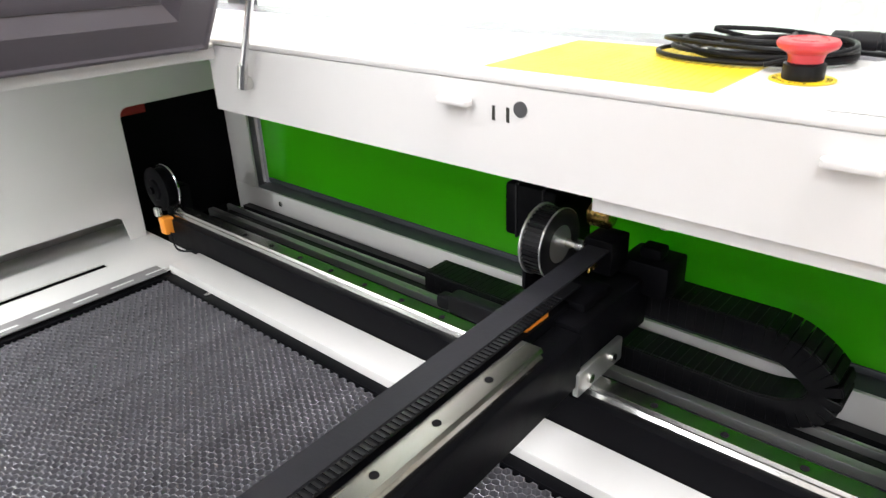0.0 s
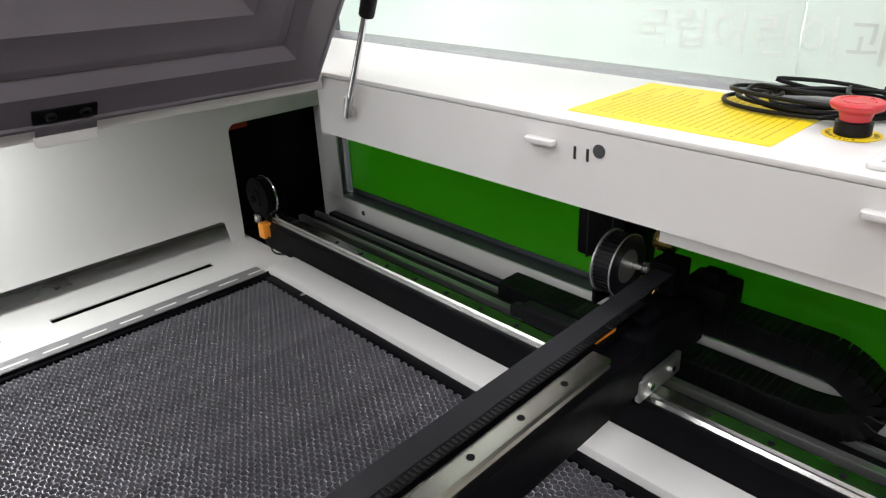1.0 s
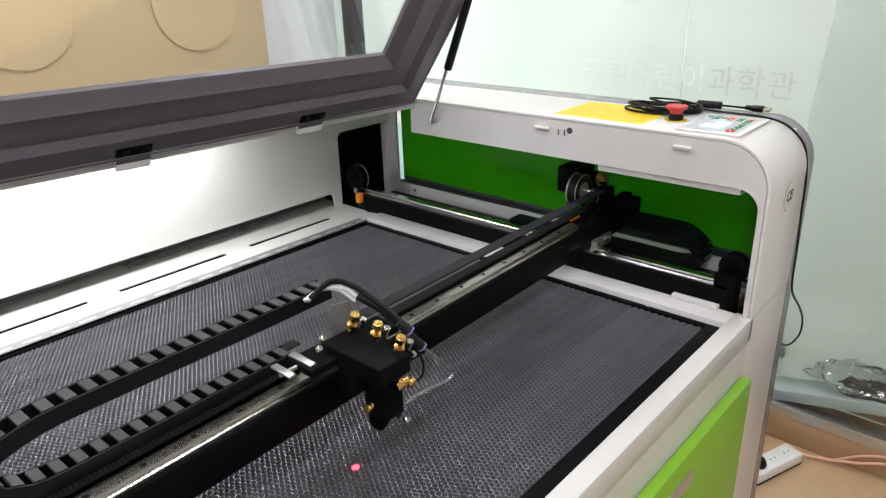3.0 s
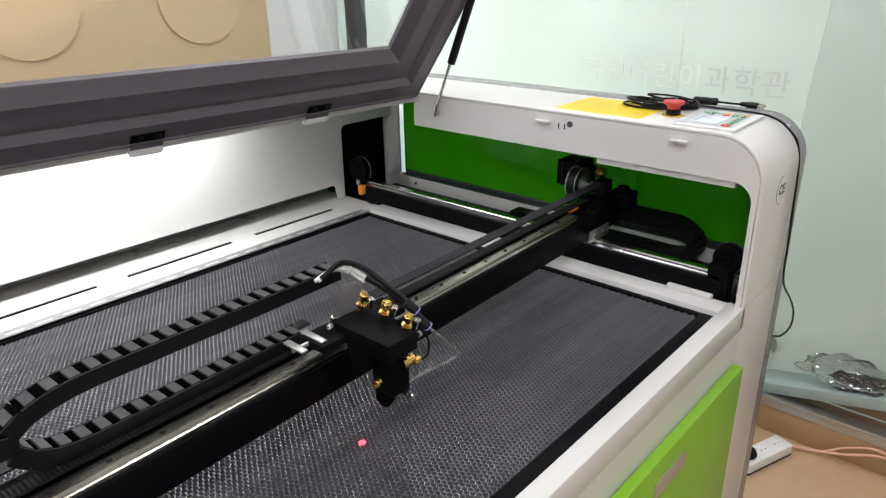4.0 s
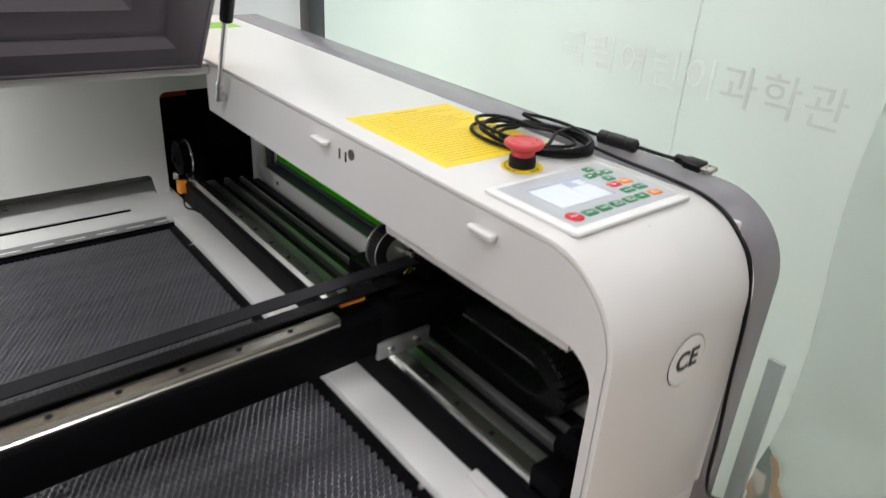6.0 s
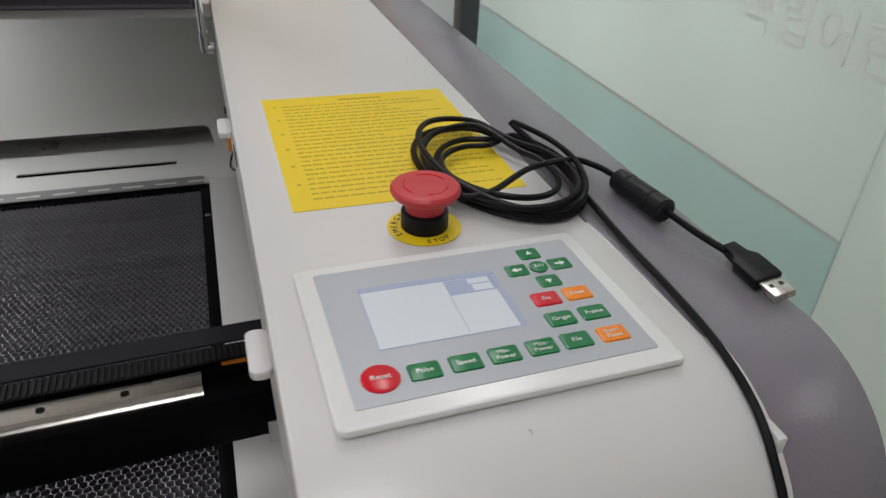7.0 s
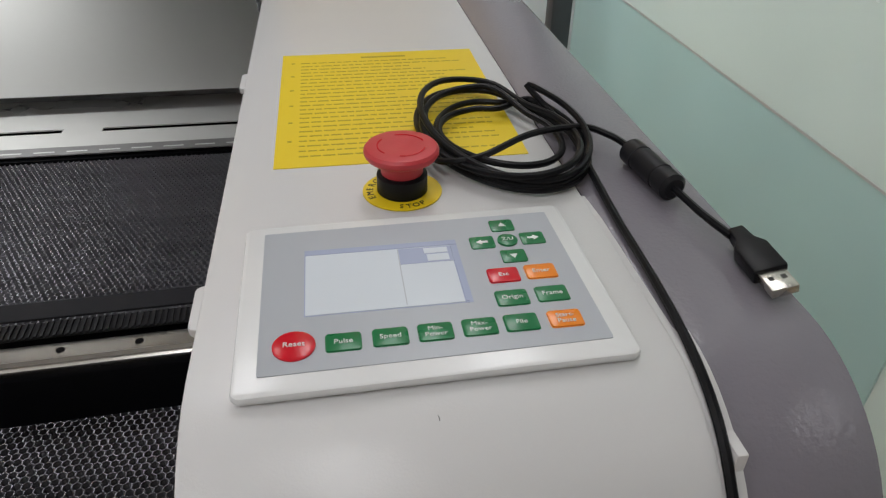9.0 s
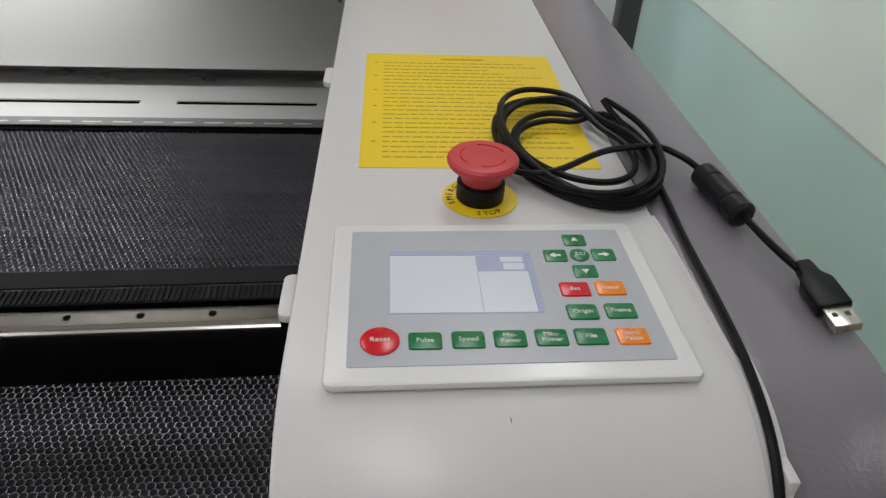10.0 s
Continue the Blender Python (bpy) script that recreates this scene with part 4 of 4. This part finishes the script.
lettering("key_word", "Z/U", 0.0035, M["print"], panel, Matrix.Translation((0.14, 0.1475, PT + 0.0018)), 0.0001)

# ---- notice sheet ----
YX0, YX1, YY0, YY1 = 0.0272, 0.176, 0.2425, 0.4315
sheet = part("notice_sheet", boxes((YX0, YX1, YY0, YY1, TOP, TOP + 0.0004)), M["yellow"], cutter, "yellow printed notice stuck on the housing")
rng = random.Random(7)
part("headline", boxes((YX0 + 0.06, YX0 + 0.095, YY1 - 0.012, YY1 - 0.009, TOP + 0.0004, TOP + 0.0005)), M["ochre"], sheet)
for i in range(24):
    y = YY1 - 0.02 - i * 0.0068
    x1 = YX1 - 0.012 - (rng.uniform(0, 0.07) if rng.random() < 0.35 else 0)
    bm, x = bmesh.new(), YX0 + 0.014
    while x < x1:
        w = rng.uniform(0.003, 0.009)
        box(bm, x, min(x + w, x1), y, y + 0.0015, TOP + 0.0004, TOP + 0.0005)
        x += w + 0.0014
    part("text_bar", bm, M["ochre"], sheet)
    if i % 4 == 0:
        part("number_bar", boxes((YX0 + 0.007, YX0 + 0.0095, y, y + 0.002, TOP + 0.0004, TOP + 0.0005)), M["ochre"], sheet)

# ---- emergency stop ----
EX, EY = 0.0968, 0.2085
bm = bmesh.new()
turned(bm, [(0.0213, 0), (0.0213, 0.0005)], (EX, EY, TOP + 0.0004), (0, 0, 1), 48)
stopb = part("emergency_stop", bm, M["yellow"], cutter, "red mushroom stop button on a yellow disc")
bm = bmesh.new()
turned(bm, [(0.0128, 0), (0.0135, 0.0008), (0.0135, 0.0105), (0.012, 0.0115), (0.0105, 0.012)], (EX, EY, TOP + 0.0009), (0, 0, 1), 40)
part("collar", bm, M["rubber"], stopb, "black threaded collar")
bm = bmesh.new()
turned(bm, [(0.0112, 0.0), (0.0112, 0.005), (0.0125, 0.009), (0.0185, 0.0125), (0.0197, 0.0145), (0.0197, 0.0165), (0.0185, 0.018), (0.0155, 0.0185), (0.006, 0.0178), (0.0004, 0.0176)], (EX, EY, TOP + 0.0098), (0, 0, 1), 48)
part("mushroom_cap", bm, M["redcap"], stopb, "red mushroom cap")
bm = bmesh.new()
for a0 in (20, 140, 260):
    ring = arc(0, 0, 0.0128, a0, a0 + 80, 10) + arc(0, 0, 0.0122, a0 + 80, a0, 10)
    prism(bm, ring, "z", 0.0, 0.0004)
part("turn_arrow", bm, M["btn_red"], stopb, m=Matrix.Translation((EX, EY, TOP + 0.028)))
for words, mid in (("STOP", -78), ("EMERGENCY", 140)):
    step = 13 if words == "STOP" else 15
    for i, ch in enumerate(words):
        a = mid + (i - (len(words) - 1) / 2) * (step if words == "STOP" else -step)
        turn = a + 90 if words == "STOP" else a - 90
        lettering("letter", ch, 0.0052, M["ink"], stopb, Matrix.Translation((EX + 0.0173 * math.cos(radians(a)), EY + 0.0173 * math.sin(radians(a)), TOP + 0.001)) @ Matrix.Rotation(radians(turn), 4, "Z"), 0.0001)

SPREAD = Matrix.Translation((0.067, -0.102, 0)) @ Matrix.Diagonal((1.0255, 1.0255, 1, 1)) @ Matrix.Translation((-0.067, 0.102, 0))


def spread(obs, base):
    """Widens what lies on the top a little about the housing's front corner."""
    for ob in obs:
        ob.data.transform(Matrix.Translation(-base) @ SPREAD @ Matrix.Translation(base))


spread(set(bpy.data.objects) - before_top, BASE[cutter])

# conformity mark on the front, grain of wear, and a green sticker at the back
bm = bmesh.new()
prism(bm, arc(0.109, 0.94, 0.0265, 0, 360, 40)[:-1], "y", -0.0006, -0.0002)
mark = part("round_mark", bm, M["ink"], end, "round white sticker with a black ring")
bm = bmesh.new()
prism(bm, arc(0.109, 0.94, 0.0257, 0, 360, 40)[:-1], "y", -0.0009, -0.0006)
part("mark_face", bm, M["bezel"], end)
lettering("mark_letters", "CE", 0.027, M["ink"], end, Matrix.Translation((0.109, -0.0011, 0.94)) @ Matrix.Rotation(radians(90), 4, "X"), 0.0001, bold=0.0009)
part("front_seam", boxes((0.0, 0.19, -0.0004, 0.0002, 0.739, 0.7397)), M["face"], end)
part("green_sticker", boxes((0.1, 0.165, 1.07, 1.13, TOP, TOP + 0.0004)), M["greendoor"], cutter)

# ---- usb cable ----
CZ = TOP + 0.004
usb = thing("usb_cable", (0.17, 0.28, TOP), "coiled black cable with a ferrite bead and a bare plug", "cable")
coil = []
for k in range(6 * 14):
    a = 6.28318 * k / 14 + 2.6
    lap = k // 14
    tight = (0.0, 0.55, 0.2, 1.0, 0.35, 0.1)[lap]
    ra, rb = 0.073 - 0.03 * tight, 0.046 - 0.011 * tight
    along, cross = ra * math.cos(a), rb * math.sin(a)
    coil.append((0.162 + 0.003 * math.sin(lap * 1.3) + along * 0.22 + cross * 0.976, 0.262 - 0.012 * tight + 0.003 * math.cos(lap * 2.3) - along * 0.976 + cross * 0.22,
                 CZ + 0.0012 * lap + 0.007 * (0.5 + 0.5 * math.sin(a * 1.5 + lap)) * (lap / 5)))
tail = [(0.205, 0.255, CZ + 0.002), (0.203, 0.21, CZ), (0.2, 0.162, CZ - 0.001), (0.198, 0.111, CZ - 0.001), (0.196, 0.072, CZ - 0.003), (0.195, 0.044, CZ - 0.011), (0.1945, 0.024, CZ - 0.026), (0.194, 0.006, CZ - 0.05), (0.195, -0.003, CZ - 0.1),
        (0.198, -0.005, 0.88), (0.206, -0.006, 0.80), (0.211, -0.006, 0.745), (0.235, -0.005, 0.70), (0.31, -0.004, 0.64), (0.365, -0.003, 0.585), (0.37, -0.002, 0.545), (0.33, 0.004, 0.535), (0.29, 0.01, 0.55), (0.262, 0.015, 0.568)]
bm = bmesh.new()
tube(bm, smooth_path(coil + tail, 5), 0.0021, 8)
part("cord", bm, M["rubber"], usb)
bm = bmesh.new()
tube(bm, smooth_path([(0.113, 0.24, CZ + 0.001), (0.122, 0.221, CZ + 0.006), (0.142, 0.219, CZ + 0.009), (0.175, 0.239, CZ + 0.011), (0.207, 0.247, CZ + 0.010), (0.222, 0.242, CZ + 0.007), (0.2315, 0.228, CZ + 0.004), (0.237, 0.18, CZ + 0.004), (0.241, 0.155, CZ + 0.003), (0.2465, 0.135, CZ + 0.002)], 8), 0.0021, 8)
part("free_end", bm, M["rubber"], usb)
bm = bmesh.new()
turned(bm, [(0.0055, 0), (0.0078, 0.002), (0.0078, 0.012), (0.0072, 0.0125), (0.0072, 0.015), (0.0078, 0.0155), (0.0078, 0.034), (0.0072, 0.0345), (0.0072, 0.037), (0.0078, 0.0375), (0.0078, 0.046), (0.0055, 0.048)], (0.2315, 0.226, TOP + 0.0078), (0.0055, -0.047, 0), 20)
part("ferrite_bead", bm, M["plastic"], usb, "black ferrite bead")
U = Matrix.Translation((0.2488, 0.1055, TOP + 0.0062)) @ Matrix.Rotation(radians(-2), 4, "Z") @ Matrix.Rotation(radians(-14), 4, "Y")
M["plugmetal"] = material("nickel_shell", (0.55, 0.53, 0.48), 0.26, metal=1.0, vary=0.04)
bm = bmesh.new()
prism(bm, [(-0.0035, 0.032), (0.0035, 0.032), (0.0045, 0.022), (0.0078, 0.017), (0.0078, -0.002), (-0.0078, -0.002), (-0.0078, 0.017), (-0.0045, 0.022)], "z", -0.0038, 0.0038)
part("plug_body", bm, M["rubber"], usb, m=U, bevel=0.001)
part("plug_shell", boxes((-0.006, 0.006, -0.0145, -0.002, -0.0023, 0.0023)), M["plugmetal"], usb, "bright metal plug shell", m=U, bevel=0.0004)
for x in (-0.0028, 0.0028):
    part("shell_hole", boxes((x - 0.0011, x + 0.0011, -0.0085, -0.006, 0.0023, 0.00245)), M["ink"], usb, m=U)
part("side_plug", boxes((0.2525, 0.275, 0.008, 0.022, 0.562, 0.575)), M["rubber"], usb, bevel=0.002)

spread([ob for ob in bpy.data.objects if ob.parent == usb], BASE[usb])

# ---- beside the machine ----
M["letter"] = material("grey_letter_film", (0.62, 0.66, 0.64), 0.5)
# same letter film, paled in colour for the reflection over the first five letters
M["glareletter"] = material("glare_letter_film", (0.8, 0.85, 0.825), 0.5)
WORDS = "\uad6d\ub9bd\uc5b4\ub9b0\uc774\uacfc\ud559\uad00"
for i, ch in enumerate(WORDS):
    lettering("wall_letter", ch, 0.086, M["letter" if i > 4 else "glareletter"], glass_wall,
              Matrix.Translation((0.8688, 0.842 - i * 0.083, 1.003)) @ Matrix(((0, 0, -1, 0), (-1, 0, 0, 0), (0, 1, 0, 0), (0, 0, 0, 1))), 0.0003)
part("film_line", boxes((0.8685, 0.8697, 0.547, 2.1, 0.728, 0.733)), M["white"], glass_wall, "thin pale film edge")
SLOPE = 0.225      # the ledge board has sunk at its far end


def ledge_z(y):
    return 0.125 + SLOPE * (0.2 - y)


bm = bmesh.new()
prism(bm, [(0.2, ledge_z(0.2) - 0.034), (-1.4, ledge_z(-1.4) - 0.034), (-1.4, ledge_z(-1.4)), (0.2, ledge_z(0.2))], "x", 0.77, 0.868)
ledge = part("ledge", bm, M["ledge"], glass_wall, "grey-green sloping ledge board by the glass", bevel=0.002)
bm = bmesh.new()
prism(bm, [(0.07, 0.1085), (-1.4, 0.1085), (-1.4, ledge_z(-1.4) - 0.035), (0.07, ledge_z(0.07) - 0.035)], "x", 0.84, 0.868)
part("wood_backing", bm, M["skirt"], glass_wall)
tagged(part("plank", boxes((0.8, 0.81, 0.165, 0.198, 0.134, 0.55)), M["ledge"], None, m=None, bevel=0.002), "narrow grey-green board standing on the ledge", "board")


def draped(name, y0, y1, z0, z1, x, depth, mat, seed, label, category, ny=60, nz=80):
    bm = bmesh.new()
    vs = []
    for i in range(ny + 1):
        row = []
        for j in range(nz + 1):
            y = y0 + (y1 - y0) * i / ny
            z = ledge_z(y) + 0.02 + (z1 - z0) * j / nz
            f = max(0.0, 1 - j / nz * (z1 - z0) / 0.5)
            w = noise.noise(Vector((y * 9 + seed, z * 5, seed))) + 0.5 * noise.noise(Vector((y * 23, z * 17 + y * 12, seed)))
            y += 0.05 * noise.noise(Vector((z * 2.3, 0.3 * i / ny, seed)))
            row.append(bm.verts.new((x + depth * (w * (0.12 + f) - 0.8 * f * f), y, z + 0.02 * noise.noise(Vector((y * 7, 0, seed))) * f)))
        vs.append(row)
    for i in range(ny):
        for j in range(nz):
            bm.faces.new((vs[i][j], vs[i + 1][j], vs[i + 1][j + 1], vs[i][j + 1]))
    return tagged(part(name, bm, mat), label, category)


draped("plastic_sheet", -1.3, 0.16, 0.215, 2.1, 0.85, 0.035, M["film"], 3.0, "milky crumpled plastic sheet hung against the glass", "plastic sheet")
# a clear bag with dark coiled leads
bag = thing("plastic_bag", (0.82, -0.08, 0.188), "clear crumpled plastic bag with dark coiled leads", "bag")
bm = bmesh.new()
bmesh.ops.create_icosphere(bm, subdivisions=4, radius=1)
for v in bm.verts:
    w = 1 + 0.35 * noise.noise(v.co * 2.2) + 0.2 * noise.noise(v.co * 6)
    v.co = Vector((0.815 + 0.035 * v.co.x * w, -0.085 + 0.125 * v.co.y * w, 0.23 + 0.05 * v.co.z * w))
for v in bm.verts:
    v.co.z = max(v.co.z, ledge_z(v.co.y) + 0.001)
part("wrapper", bm, M["bag"], bag, smooth=False)
rng = random.Random(5)
for k in range(5):
    pts = []
    cy = -0.09 + rng.uniform(-0.06, 0.06)
    cz = ledge_z(cy) + 0.026
    for i in range(22):
        a = i * 0.6
        pts.append((0.815 + rng.uniform(-0.012, 0.012), cy + 0.032 * math.cos(a) + rng.uniform(-0.006, 0.006), cz + 0.013 * math.sin(a) + rng.uniform(-0.003, 0.005)))
    bm = bmesh.new()
    tube(bm, smooth_path(pts, 4), 0.0035, 6)
    part("coiled_lead", bm, M["plastic"], bag)

# power strip on the floor
ps = thing("power_strip", (0.6, 0.035, 0), "white three-way power strip lying on the floor", "power strip")
S = Matrix.Translation((0.592, 0.055, 0)) @ Matrix.Rotation(radians(-20), 4, "Z")
bm = bmesh.new()
prism(bm, rounded(-0.092, 0.092, -0.029, 0.029, 0.006, 4), "z", 0.006, 0.036)
part("body", bm, M["bezel"], ps, m=S, bevel=0.003)
part("base", boxes((-0.09, 0.09, -0.028, 0.028, 0.0, 0.006)), M["rubber"], ps, m=S)
for x in (-0.055, 0.0, 0.055):
    bm = bmesh.new()
    turned(bm, [(0.0205, 0), (0.0205, 0.0006), (0.0185, 0.0007), (0.0165, 0.0005)], (x, 0, 0.0358), (0, 0, 1), 28)
    sk = part("socket", bm, M["bezel"], ps, "round recessed socket", m=S)
    for dx in (-0.008, 0.008):
        bm = bmesh.new()
        turned(bm, [(0.0024, 0), (0.0024, 0.0004)], (x + dx, 0, 0.0366), (0, 0, 1), 10)
        part("pin_hole", bm, M["ink"], ps, m=S)
plug = thing("mains_plug", (0.52, 0.06, 0.036), "black mains plug pushed into the power strip", "plug")
bm = bmesh.new()
turned(bm, [(0.018, 0), (0.019, 0.003), (0.018, 0.018), (0.012, 0.028), (0.009, 0.032)], (-0.055, 0, 0.0368), (-0.35, 0.1, 1), 22)
part("body", bm, M["rubber"], plug, m=S)
bm = bmesh.new()
tube(bm, smooth_path([S @ Vector(p) for p in ((-0.06, 0.003, 0.055), (-0.085, 0.006, 0.05), (-0.115, 0.01, 0.025), (-0.16, 0.02, 0.006), (-0.28, 0.05, 0.005))]), 0.0045)
part("cord", bm, M["rubber"], plug)
cord = thing("extension_lead", (0.72, -0.1, 0), "pale peach mains cord running along the floor", "cable")
bm = bmesh.new()
tube(bm, smooth_path([S @ Vector((0.09, 0, 0.02)), (0.71, -0.03, 0.01), (0.722, -0.12, 0.03), (0.728, -0.2, 0.06), (0.73, -0.32, 0.07), (0.725, -0.5, 0.05), (0.72, -0.8, 0.006)]), 0.0042)
part("cord", bm, M["cord"], cord)
bm = bmesh.new()
tube(bm, smooth_path([(0.72, -0.06, 0.008), (0.727, -0.14, 0.06), (0.731, -0.22, 0.075), (0.728, -0.4, 0.03), (0.715, -0.7, 0.005)]), 0.0035)
part("second_cord", bm, M["cord"], cord)
